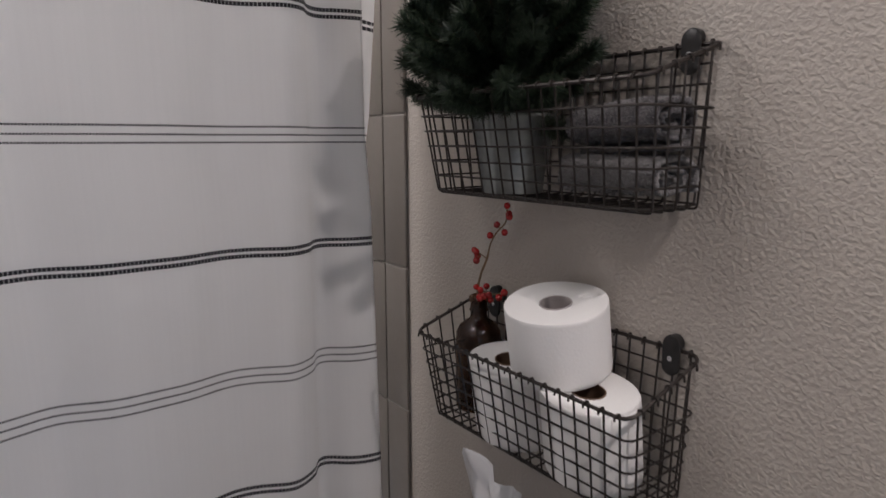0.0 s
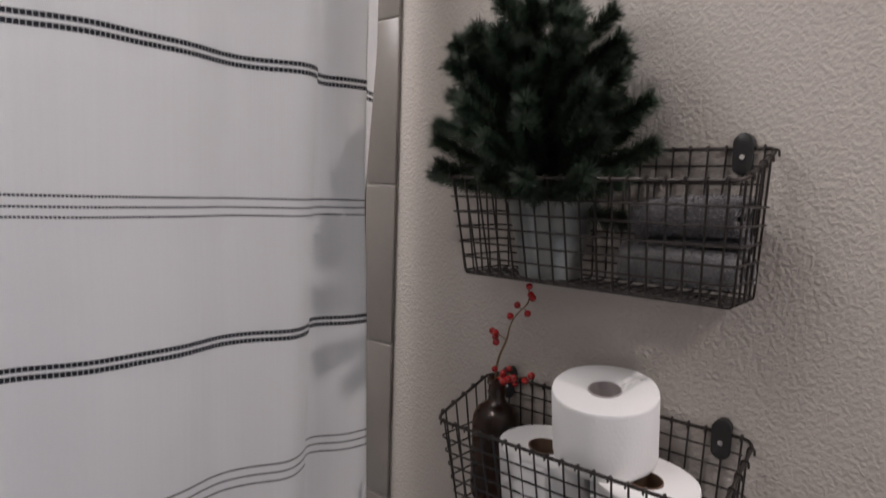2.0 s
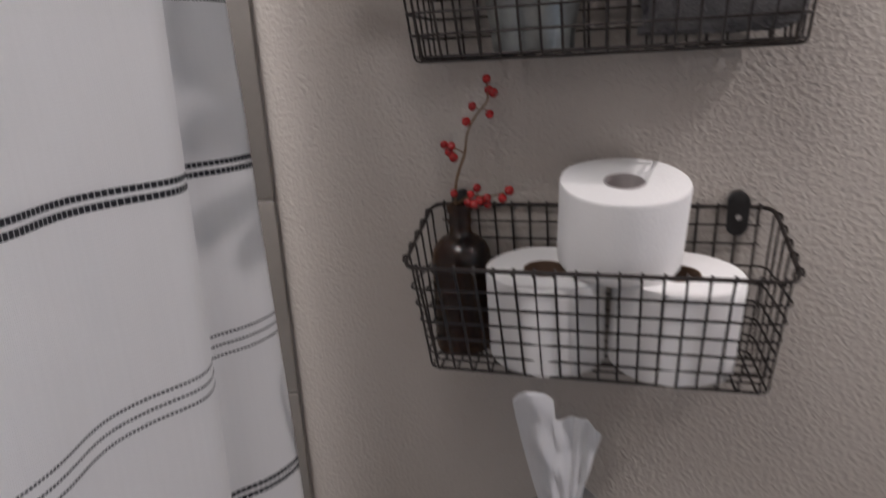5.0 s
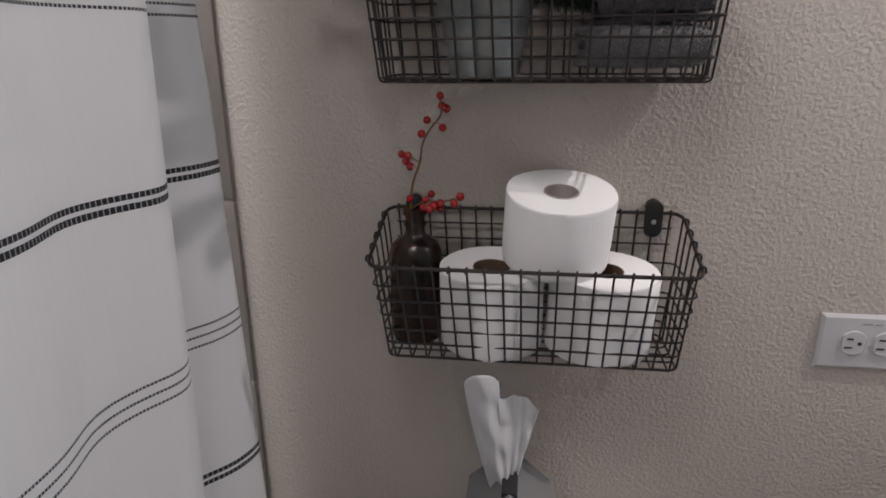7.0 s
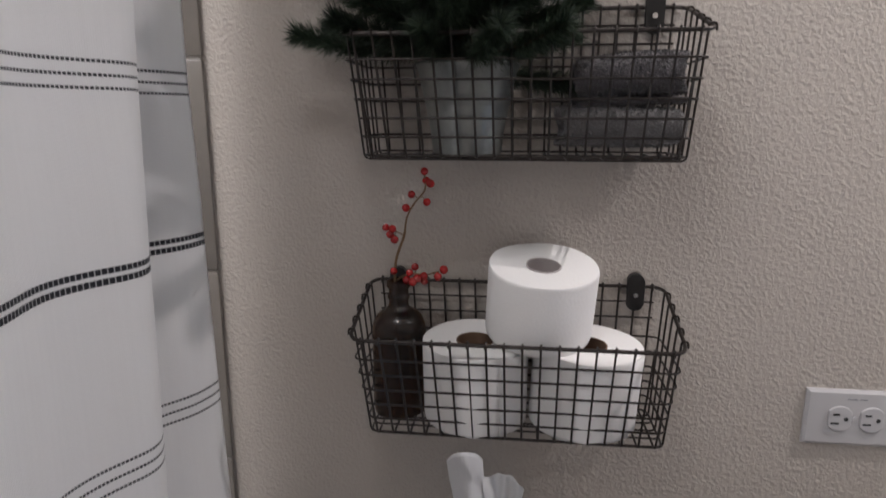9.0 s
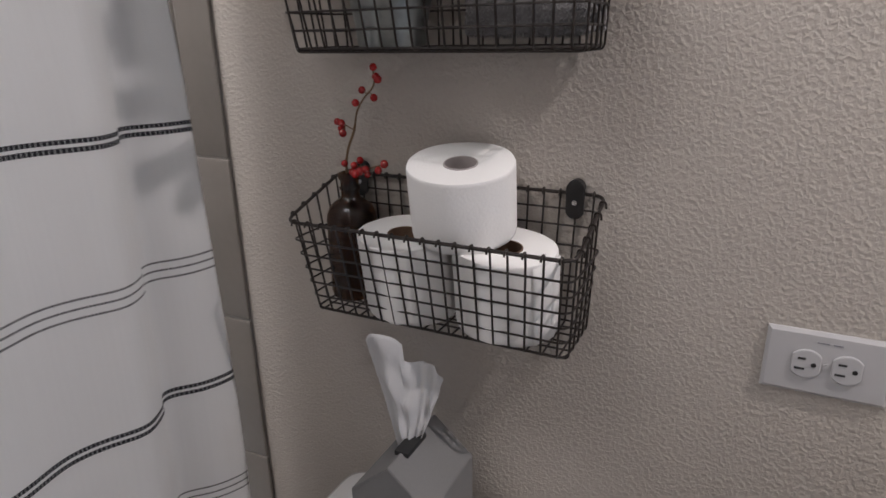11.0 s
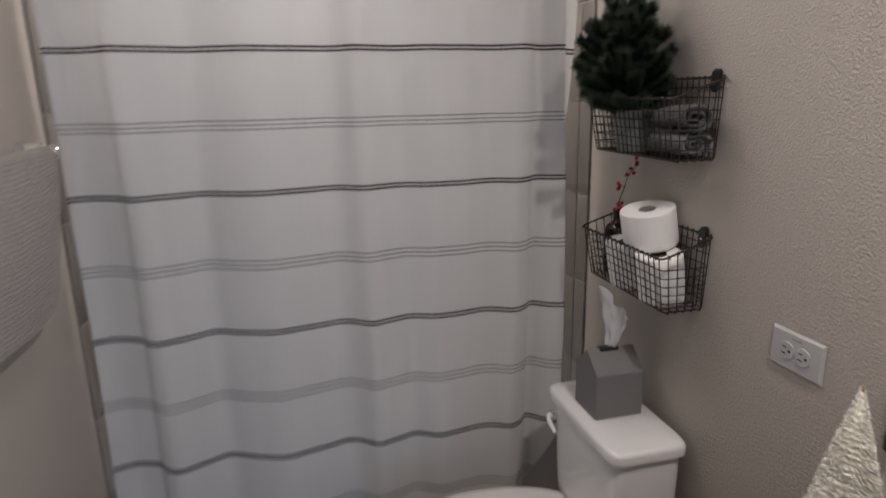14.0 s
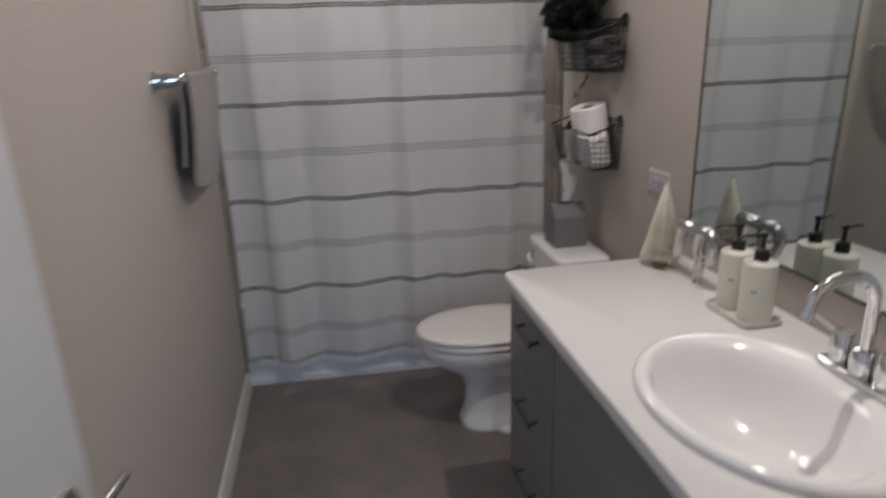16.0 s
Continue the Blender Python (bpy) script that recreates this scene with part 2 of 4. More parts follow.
M_TERRY_L = mat("terry_grey", (0.165, 0.158, 0.160), 0.98, var=0.2, scale=40, grain=0.3, gscale=420, bump=1.0, bscale=420, bdist=0.003, sheen=0.3)
M_TERRY_H = mat("terry_hand_towel", (0.265, 0.240, 0.222), 0.98, var=0.16, scale=40, grain=0.3, gscale=220, bump=0.9, bscale=260, bdist=0.004, sheen=0.3)
M_HOUSE = mat("house_felt", (0.19, 0.187, 0.188), 0.75, var=0.05, scale=15, grain=0.05, gscale=300, bump=0.15, bscale=300)
M_PLATE = mat("plate_plastic", (0.47, 0.465, 0.475), 0.3, var=0.01)
M_PLATE_INK = mat("plate_ink", (0.22, 0.22, 0.24), 0.6)
M_SLOT = mat("slot_dark", (0.02, 0.02, 0.02), 0.6)
M_MIRROR = mat("mirror_silver", (0.66, 0.70, 0.68), 0.015, 1.0, var=0.0, rvar=0.0)
M_MFRAME = mat("mirror_edge", (0.055, 0.048, 0.042), 0.35, 0.6, var=0.1)
M_BRISTLE = mat("cream_bristle", (0.84, 0.815, 0.73), 0.85, var=0.12, scale=40, each=0.06)
M_CORK = mat("cork_base", (0.34, 0.20, 0.10), 0.8, var=0.25, scale=60, bump=0.4, bscale=200)
M_CERAMIC = mat("bottle_ceramic", (0.66, 0.66, 0.58), 0.38, var=0.04, scale=12, rvar=0.06)
M_TRAY = mat("tray_stone", (0.62, 0.60, 0.56), 0.4, var=0.06, scale=25)
M_PUMP = mat("pump_black", (0.015, 0.015, 0.016), 0.3, var=0.1)
M_INK = mat("label_ink", (0.10, 0.10, 0.10), 0.6)
M_HALL = mat("hall_paint", (0.62, 0.61, 0.60), 0.8, var=0.03)

# ---------- builders ----------


def finish(bm, name, material, smooth=True, angle=40):
    me = bpy.data.meshes.new(name)
    bmesh.ops.recalc_face_normals(bm, faces=bm.faces)
    bm.to_mesh(me)
    bm.free()
    for mm in (material if isinstance(material, (list, tuple)) else [material]):
        me.materials.append(mm)
    if smooth:
        me.polygons.foreach_set("use_smooth", [True] * len(me.polygons))
        me.set_sharp_from_angle(angle=radians(angle))
    return me


def thing(name, bm, material, label, category, group="", kind="", smooth=True, angle=40):
    return tagged(new(name, finish(bm, name, material, smooth, angle)), label, category, group, kind)


def empty(name, at, label, category, group=""):
    ob = new(name)
    ob.location = at
    ob.empty_display_size = 0.05
    return tagged(ob, label, category, group)


def part(name, bm, material, parent, label="", smooth=True, angle=40, kind=""):
    """Links a bmesh, given in world metres, as one mesh under a thing or a part."""
    ob = new(name, finish(bm, name, material, smooth, angle))
    ob.parent = parent
    w = parent.matrix_basis.copy()
    p = parent.parent
    while p:
        w = p.matrix_basis @ w
        p = p.parent
    ob.data.transform(w.inverted())
    return tagged(ob, label, kind=kind)


def box(x0, x1, y0, y1, z0, z1, bevel=0.0, seg=2, bm=None):
    out = bm or bmesh.new()
    one = bmesh.new()
    bmesh.ops.create_cube(one, size=1)
    bmesh.ops.transform(one, matrix=Matrix.LocRotScale(((x0 + x1) / 2, (y0 + y1) / 2, (z0 + z1) / 2), None, (abs(x1 - x0), abs(y1 - y0), abs(z1 - z0))), verts=one.verts)
    if bevel:
        bmesh.ops.bevel(one, geom=one.edges[:], offset=bevel, segments=seg, profile=0.5, affect="EDGES")
    merge(out, one)
    return out


def merge(bm, other, m=None):
    """Adds all of other to bm and frees it."""
    verts = {v: bm.verts.new(m @ v.co if m else v.co) for v in other.verts}
    for f in other.faces:
        try:
            g = bm.faces.new([verts[v] for v in f.verts])
            g.material_index = f.material_index
        except ValueError:
            pass
    other.free()
    return bm


def loft(rings, close=True, cap0=True, cap1=True, bm=None):
    """Skins rings of equal length."""
    bm = bm or bmesh.new()
    vs = [[bm.verts.new(p) for p in r] for r in rings]
    n = len(vs[0])
    for a, b in zip(vs, vs[1:]):
        for i in range(n if close else n - 1):
            j = (i + 1) % n
            bm.faces.new((a[i], a[j], b[j], b[i]))
    if cap0:
        bm.faces.new(vs[0][::-1])
    if cap1:
        bm.faces.new(vs[-1])
    return bm


def lathe(profile, at=(0, 0, 0), n=32, cap0=True, cap1=True, bm=None, sx=1.0, sy=1.0):
    """Turns (radius, height) pairs round the upright axis at at."""
    rings = [[(at[0] + sx * r * math.cos(2 * math.pi * i / n), at[1] + sy * r * math.sin(2 * math.pi * i / n), at[2] + z) for i in range(n)] for r, z in profile]
    return loft(rings, True, cap0, cap1, bm)


def tube(points, r, n=8, bm=None, caps=True, closed=False):
    """A round rod along points; r is one radius or one for each point."""
    pts = [Vector(p) for p in points]
    rs = r if isinstance(r, (list, tuple)) else [r] * len(pts)
    rings, side = [], None
    for i, p in enumerate(pts):
        if closed:
            d = pts[(i + 1) % len(pts)] - pts[i - 1]
        else:
            d = pts[min(i + 1, len(pts) - 1)] - pts[max(i - 1, 0)]
        d.normalize()
        if side is None:
            side = d.orthogonal().normalized()
        side = (side - d * side.dot(d)).normalized()
        up = d.cross(side)
        rings.append([p + rs[i] * (math.cos(2 * math.pi * k / n) * side + math.sin(2 * math.pi * k / n) * up) for k in range(n)])
    if closed:
        rings.append(rings[0])
        return loft(rings, True, False, False, bm)
    return loft(rings, True, caps, caps, bm)


def smooth_path(points, per=6, closed=False):
    """A rounded line through points."""
    p = [Vector(q) for q in points]
    n = len(p)
    out = []
    for i in range(n if closed else n - 1):
        a, b, c, d = (p[(i - 1) % n] if closed or i else p[0]), p[i], p[(i + 1) % n], (p[(i + 2) % n] if closed or i + 2 < n else p[-1])
        for k in range(per):
            t = k / per
            out.append(0.5 * (2 * b + (c - a) * t + (2 * a - 5 * b + 4 * c - d) * t * t + (3 * b - a - 3 * c + d) * t ** 3))
    if not closed:
        out.append(p[-1])
    return out


def superring(cx, cy, z, ax, ay, power=2.0, n=48, front=1.0):
    """An oval or rounded rectangle at height z; front stretches its -x half."""
    out = []
    for i in range(n):
        a = 2 * math.pi * i / n
        c, s = math.cos(a), math.sin(a)
        x = math.copysign(abs(c) ** (2 / power), c) * ax * (front if c < 0 else 1.0)
        y = math.copysign(abs(s) ** (2 / power), s) * ay
        out.append((cx + x, cy + y, z))
    return out


def wall_with_holes(axis, at, thick, u0, u1, z0, z1, holes=()):
    """A slab across x ("x") or y, with rectangular openings (u0, u1, z0, z1)."""
    us = sorted({u0, u1, *[h for k in holes for h in k[:2]]})
    zs = sorted({z0, z1, *[h for k in holes for h in k[2:]]})
    bm = bmesh.new()
    for a, b in zip(us, us[1:]):
        for c, d in zip(zs, zs[1:]):
            if any(h[0] <= a and b <= h[1] and h[2] <= c and d <= h[3] for h in holes):
                continue
            if axis == "x":
                box(at, at + thick, a, b, c, d, bm=bm)
            else:
                box(a, b, at, at + thick, c, d, bm=bm)
    bmesh.ops.remove_doubles(bm, verts=bm.verts, dist=1e-5)
    return bm


# ---------- the room ----------
XW, YN, YS, ZC = -1.49, 1.40, -1.95, 2.44
thing("floor", box(XW - 0.1, 0.1, -3.6, YN + 0.1, -0.08, 0.0), M_FLOOR, "grey-brown mottled vinyl bathroom floor", "floor", kind="structure", smooth=False)
thing("ceiling", box(XW - 0.1, 0.1, -3.6, YN + 0.1, ZC, ZC + 0.1), M_CEIL, "plain off-white painted ceiling", "ceiling", kind="structure", smooth=False)
wall_east = thing("wall_east", box(0, 0.12, YS - 0.12, YN + 0.12, 0, ZC), M_WALL, "beige painted wall with knocked-down plaster texture", "wall", kind="structure", smooth=False)
wall_west = thing("wall_west", box(XW - 0.12, XW, YS - 0.12, YN + 0.12, 0, ZC), M_WALL_FINE, "beige painted wall with plaster texture", "wall", kind="structure", smooth=False)
thing("wall_north", box(XW, 0, YN, YN + 0.12, 0, ZC), M_TILE, "grey tiled wall behind the bathtub", "wall", kind="structure", smooth=False)
thing("wall_south", wall_with_holes("y", YS - 0.12, 0.12, XW, 0, 0, ZC, [(XW + 0.06, -0.58, 0, 2.05)]), M_WALL,
      "beige painted wall with a door opening", "wall", kind="structure", smooth=False)
thing("wall_hall_east", box(0.0, 0.1, -3.6, YS - 0.12, 0, ZC), M_HALL, "plain light hall wall", "wall", kind="structure", smooth=False)
thing("wall_hall_west", box(XW - 0.1, XW, -3.6, YS - 0.12, 0, ZC), M_HALL, "plain light hall wall", "wall", kind="structure", smooth=False)
thing("wall_hall_south", box(XW, 0, -3.7, -3.6, 0, ZC), M_HALL, "plain light hall wall", "wall", kind="structure", smooth=False)


def skirting(y0, y1):
    prof = [(0, 0), (0.014, 0), (0.014, 0.062), (0.011, 0.074), (0.009, 0.078), (0.007, 0.092), (0.0, 0.096)]
    return loft([[(XW + px, y, pz) for px, pz in prof] for y in (y0, y1)])


thing("baseboard", skirting(-1.05, 0.612), M_TRIM, "white painted wooden baseboard", "baseboard", kind="structure", angle=20)

TILE_H, TILE_Z0 = 0.285, 0.092

# ---------- bathtub, curtain ----------


def front_y(x):
    """The tub's front stands a little askew in the room."""
    return 0.632 - 0.036 * (x + 0.75)


def bathtub():
    tub = empty("bathtub", (-0.745, 1.0, 0), "white enamelled alcove bathtub behind a shower curtain", "bathtub")
    bm = bmesh.new()
    xs = [XW + 0.002 + i * (-XW - 0.004) / 20 for i in range(21)]
    prof = [(0.0, 0.0), (0.0, 0.028), (0.012, 0.034), (0.014, 0.10), (0.012, 0.36), (0.004, 0.385), (0.006, 0.402), (0.02, 0.41), (0.07, 0.41), (0.085, 0.40), (0.10, 0.37), (0.16, 0.10), (0.22, 0.07)]
    loft([[(x, front_y(x) + a, z) for a, z in prof] for x in xs], False, False, False, bm)
    part("apron", bm, M_TUB, tub)
    part("basin", box(XW + 0.002, -0.002, 0.84, YN - 0.002, 0.02, 0.10, 0.01), M_TUB, tub)
    part("back_rim", box(XW + 0.002, -0.002, YN - 0.07, YN - 0.002, 0.10, 0.41, 0.015), M_TUB, tub)
    return tub


bathtub()


# fold places across the cloth, their depth and their half-width
FOLDS = [(-1.41, 0.024, 0.05), (-1.285, -0.030, 0.045), (-1.13, 0.030, 0.055), (-0.975, -0.022, 0.06), (-0.78, 0.022, 0.05), (-0.70, -0.022, 0.035),
         (-0.585, 0.016, 0.04), (-0.50, -0.014, 0.045), (-0.34, 0.014, 0.05), (-0.255, -0.020, 0.035), (-0.185, 0.022, 0.03), (-0.10, -0.010, 0.035)]
CUR0, CUR1, CUR_TOP, CUR_BOTTOM = -1.458, -0.098, 1.975, 0.150


def cloth_y(x, z):
    lean = 0.548 + (1.9 - z) * 0.026 - 0.036 * (x + 0.75)
    k = 0.85 + 0.35 * max(0.0, min(1.0, (1.3 - z) / 1.2))
    y = 0.0
    for p, d, w in FOLDS:
        u = (x - p - 0.008 * math.sin(2.1 * z + 9 * p)) / w
        y += d * math.exp(-u * u)
    y += 0.0035 * math.sin(23 * x + 1.3 * z) + 0.0025 * math.sin(41 * x - 2.2 * z) + 0.002 * math.sin(7 * z + 11 * x)
    # overlapping pleats make sudden steps
    for p, d in ((-1.328, -0.020), (-0.218, 0.016)):
        y += d * (1 / (1 + math.exp(-(x - p - 0.012 * math.sin(1.4 * z)) / 0.004)) - 0.5)
    # the free edge hangs askew
    y += (0.003 + 0.036 * (z - 1.3)) * math.exp(-((x + 0.09) / 0.07) ** 2)
    return lean + k * y


def cloth_v(z):
    """Height along the cloth: the weave is a little tighter in its upper half."""
    if z < BOLD_Z:
        return z
    return BOLD_Z + (z - BOLD_Z) * 1.12 if z < 1.48 else BOLD_Z + 0.2016 + (z - 1.48) * 1.05


def edge_x(z):
    """The free edge by the wall."""
    return CUR1 - 0.004 * math.sin(4 * (z - 1.3)) - 0.012 * max(0.0, 0.85 - z) - 0.42 * max(0.0, 0.46 - z) - 0.007 * max(0.0, min(1.0, (z - 1.36) / 0.12))


def shower_curtain():
    cur = empty("shower_curtain", (-0.78, 0.56, CUR_BOTTOM), "off-white woven cotton shower curtain with dark stripes and fringe", "shower curtain")
    nx, nz = 340, 70
    bm = bmesh.new()
    uv = bm.loops.layers.uv.new("cloth")
    grid, along = [], []
    for j in range(nz + 1):
        row = []
        for i in range(nx + 1):
            s = i / nx
            z = CUR_BOTTOM + (CUR_TOP - CUR_BOTTOM) * j / nz
            x0 = CUR0 - 0.018 * max(0.0, (0.9 - z)) - 0.015 * max(0.0, 0.45 - z)
            x1 = edge_x(z)
            x = x0 + (x1 - x0) * s
            droop = (0.004 * math.sin(9 * x + 0.7) - 0.012 * max(0.0, min(1.0, (-1.0 - x) / 0.2))) * max(0.0, 1 - j / 12)
            row.append(bm.verts.new((x, cloth_y(x, z), z + droop)))
        grid.append(row)
    for j in range(nz):
        for i in range(nx):
            f = bm.faces.new((grid[j][i], grid[j][i + 1], grid[j + 1][i + 1], grid[j + 1][i]))
            for lp, (a, c) in zip(f.loops, ((i, j), (i + 1, j), (i + 1, j + 1), (i, j + 1))):
                lp[uv].uv = (1.55 * a / nx, cloth_v(CUR_BOTTOM + (CUR_TOP - CUR_BOTTOM) * c / nz))
    cloth = part("cloth", bm, M_CLOTH, cur, angle=70)
    so = cloth.modifiers.new("thickness", "SOLIDIFY")
    so.thickness = 0.0012
    # hem strip of the free edge, folded back
    bm = bmesh.new()
    rows = [CUR_BOTTOM + 0.01 + (CUR_TOP - CUR_BOTTOM - 0.01) * j / 60 for j in range(61)]
    uv = bm.loops.layers.uv.new("cloth")
    vs = []
    for z in rows:
        x1 = edge_x(z)
        y1 = cloth_y(x1, z)
        w = -0.004 + 0.020 * max(0.0, min(1.0, (z - 1.32) / 0.2)) + 0.026 * max(0.0, min(1.0, (z - 1.45) / 0.3)) + 0.012 * max(0.0, min(1.0, (1.0 - z) / 0.15))
        vs.append([bm.verts.new(p) for p in ((x1 - 0.006, y1 + 0.0035, z - 0.012), (x1 + w * 0.4, y1 + 0.012, z - 0.012), (x1 + w, y1 + 0.022, z - 0.012))])
    for j, (a, b) in enumerate(zip(vs, vs[1:])):
        for i in range(2):
            f = bm.faces.new((a[i], a[i + 1], b[i + 1], b[i]))
            for lp, (c, d) in zip(f.loops, ((i, j), (i + 1, j), (i + 1, j + 1), (i, j + 1))):
                lp[uv].uv = (1.56 + 0.01 * c, cloth_v(rows[d]))
    part("side_hem", bm, M_CLOTH, cur, angle=70)
    # fringe of loose warp threads
    random.seed(4)
    bm = bmesh.new()
    tassels = [((i + random.uniform(0.2, 0.8)) / 104, random.uniform(0.030, 0.042)) for i in range(104)]
    for s, long in [(s + random.gauss(0, 0.0012), q) for s, q in tassels for k in range(5)]:
        s = max(0.0, min(1.0, s))
        z = CUR_BOTTOM
        x0 = CUR0 - 0.018 * (0.9 - z) - 0.015 * (0.45 - z)
        x1 = edge_x(z)
        x = x0 + (x1 - x0) * s
        zz = z + 0.004 * math.sin(9 * x + 0.7) - 0.012 * max(0.0, min(1.0, (-1.0 - x) / 0.2)) + 0.004
        y = cloth_y(x, z)
        ln = long * random.uniform(0.75, 1.1)
        dx, dy = random.gauss(0, 0.005), random.gauss(0, 0.004)
        tube([(x, y, zz), (x + dx * 0.5, y + dy * 0.3 - 0.001, zz - ln * 0.5), (x + dx, y + dy, zz - ln)], [0.0014, 0.0013, 0.0008], 4, bm)
    part("fringe", bm, M_CLOTH_PLAIN, cur, "loose off-white thread fringe", kind="stuff")
    return cur


M_CLOTH_PLAIN = mat("fringe_thread", CLOTH, 0.9, var=0.06, scale=30)
shower_curtain()
rod = empty("curtain_rod", (-0.745, 0.545, 1.988), "brushed metal shower curtain rod", "curtain rod")
part("pole", tube([(XW + 0.003, 0.572, 1.988), (-0.003, 0.52, 1.988)], 0.0125, 14), M_NICKEL, rod)
for x, y, s in ((XW, 0.572, 1), (0, 0.52, -1)):
    part("flange", tube([(x + s * 0.002, y, 1.988), (x + s * 0.02, y, 1.988)], 0.028, 20), M_NICKEL, rod)

# ---------- toilet ----------
TY = 0.148


def toilet():
    t = empty("toilet", (-0.36, TY, 0), "white porcelain toilet with its lid closed", "toilet")
    bm = bmesh.new()
    # pedestal and bowl in one casting
    rings = []
    for z, cx, ax, ay, pw in ((0.0, -0.375, 0.205, 0.112, 2.8), (0.020, -0.375, 0.205, 0.112, 2.8), (0.034, -0.375, 0.196, 0.102, 2.7), (0.09, -0.372, 0.186, 0.092, 2.6), (0.17, -0.374, 0.182, 0.090, 2.5),
                              (0.235, -0.390, 0.196, 0.098, 2.4), (0.285, -0.425, 0.248, 0.134, 2.2), (0.325, -0.442, 0.284, 0.166, 2.2), (0.366, -0.447, 0.296, 0.178, 2.2), (0.385, -0.447, 0.294, 0.176, 2.2), (0.388, -0.447, 0.282, 0.164, 2.2)):
        rings.append(superring(cx, TY, z, ax, ay, pw, 48))
    part("bowl", loft(rings, bm=bm), M_PORC, t, angle=60)
    rings = [superring(-0.452, TY, z, a, b, 2.15, 48) for z, a, b in ((0.393, 0.276, 0.166), (0.3945, 0.290, 0.179), (0.397, 0.294, 0.182), (0.409, 0.294, 0.182), (0.4125, 0.289, 0.178), (0.413, 0.272, 0.162))]
    part("seat", loft(rings), M_SEAT, t, angle=50)
    rings = [superring(-0.453, TY, z, a, b, 2.15, 48) for z, a, b in ((0.4195, 0.274, 0.164), (0.4205, 0.288, 0.178), (0.423, 0.294, 0.182), (0.430, 0.295, 0.183), (0.437, 0.288, 0.178), (0.441, 0.262, 0.160), (0.443, 0.18, 0.11))]
    part("lid", loft(rings), M_SEAT, t, angle=50)
    for s in (-1, 1):
        part("hinge", tube([(-0.188, TY + s * 0.075 - 0.02, 0.432), (-0.188, TY + s * 0.075 + 0.02, 0.432)], 0.012, 14), M_SEAT, t)
        part("bolt_cap", lathe([(0.016, 0.0), (0.016, 0.01), (0.012, 0.02), (0.004, 0.024)], (-0.36, TY + s * 0.128, 0.0), 16), M_SEAT, t)
    part("foot", loft([superring(-0.36, TY, z, a, b, 3, 40) for z, a, b in ((0.0, 0.10, 0.148), (0.012, 0.10, 0.148), (0.022, 0.09, 0.13))]), M_PORC, t, angle=60)
    # tank, a little wider to the top, and its lid
    rings = []
    for z, cx, ax, ay in ((0.372, -0.120, 0.075, 0.155), (0.385, -0.120, 0.088, 0.168), (0.45, -0.121, 0.091, 0.173), (0.698, -0.124, 0.095, 0.184), (0.702, -0.124, 0.094, 0.183)):
        rings.append(superring(cx, TY, z, ax, ay, 7, 56))
    part("tank", loft(rings), M_PORC, t, angle=60)
    rings = [superring(-0.128, TY, z, a, b, 8, 64) for z, a, b in ((0.7025, 0.098, 0.191), (0.705, 0.104, 0.196), (0.724, 0.105, 0.197), (0.731, 0.102, 0.194), (0.735, 0.095, 0.187), (0.7355, 0.05, 0.12))]
    part("tank_lid", loft(rings), M_PORC, t, angle=60)
    lever = part("flush_lever", tube(smooth_path([(-0.226, TY + 0.155, 0.655), (-0.238, TY + 0.150, 0.655), (-0.245, TY + 0.125, 0.650), (-0.246, TY + 0.085, 0.642)], 5), [0.008] * 6 + [0.007] * 6 + [0.006] * 4, 10), M_PORC, t, "white flush lever")
    part("pivot", tube([(-0.219, TY + 0.155, 0.655), (-0.228, TY + 0.155, 0.655)], 0.014, 18), M_CHROME, lever)
    return t


toilet()

# ---------- vanity ----------
CZ, CX, CY0, CY1 = 0.876, -0.565, -0.447, YS + 0.004
SINK = (-0.300, -1.225)


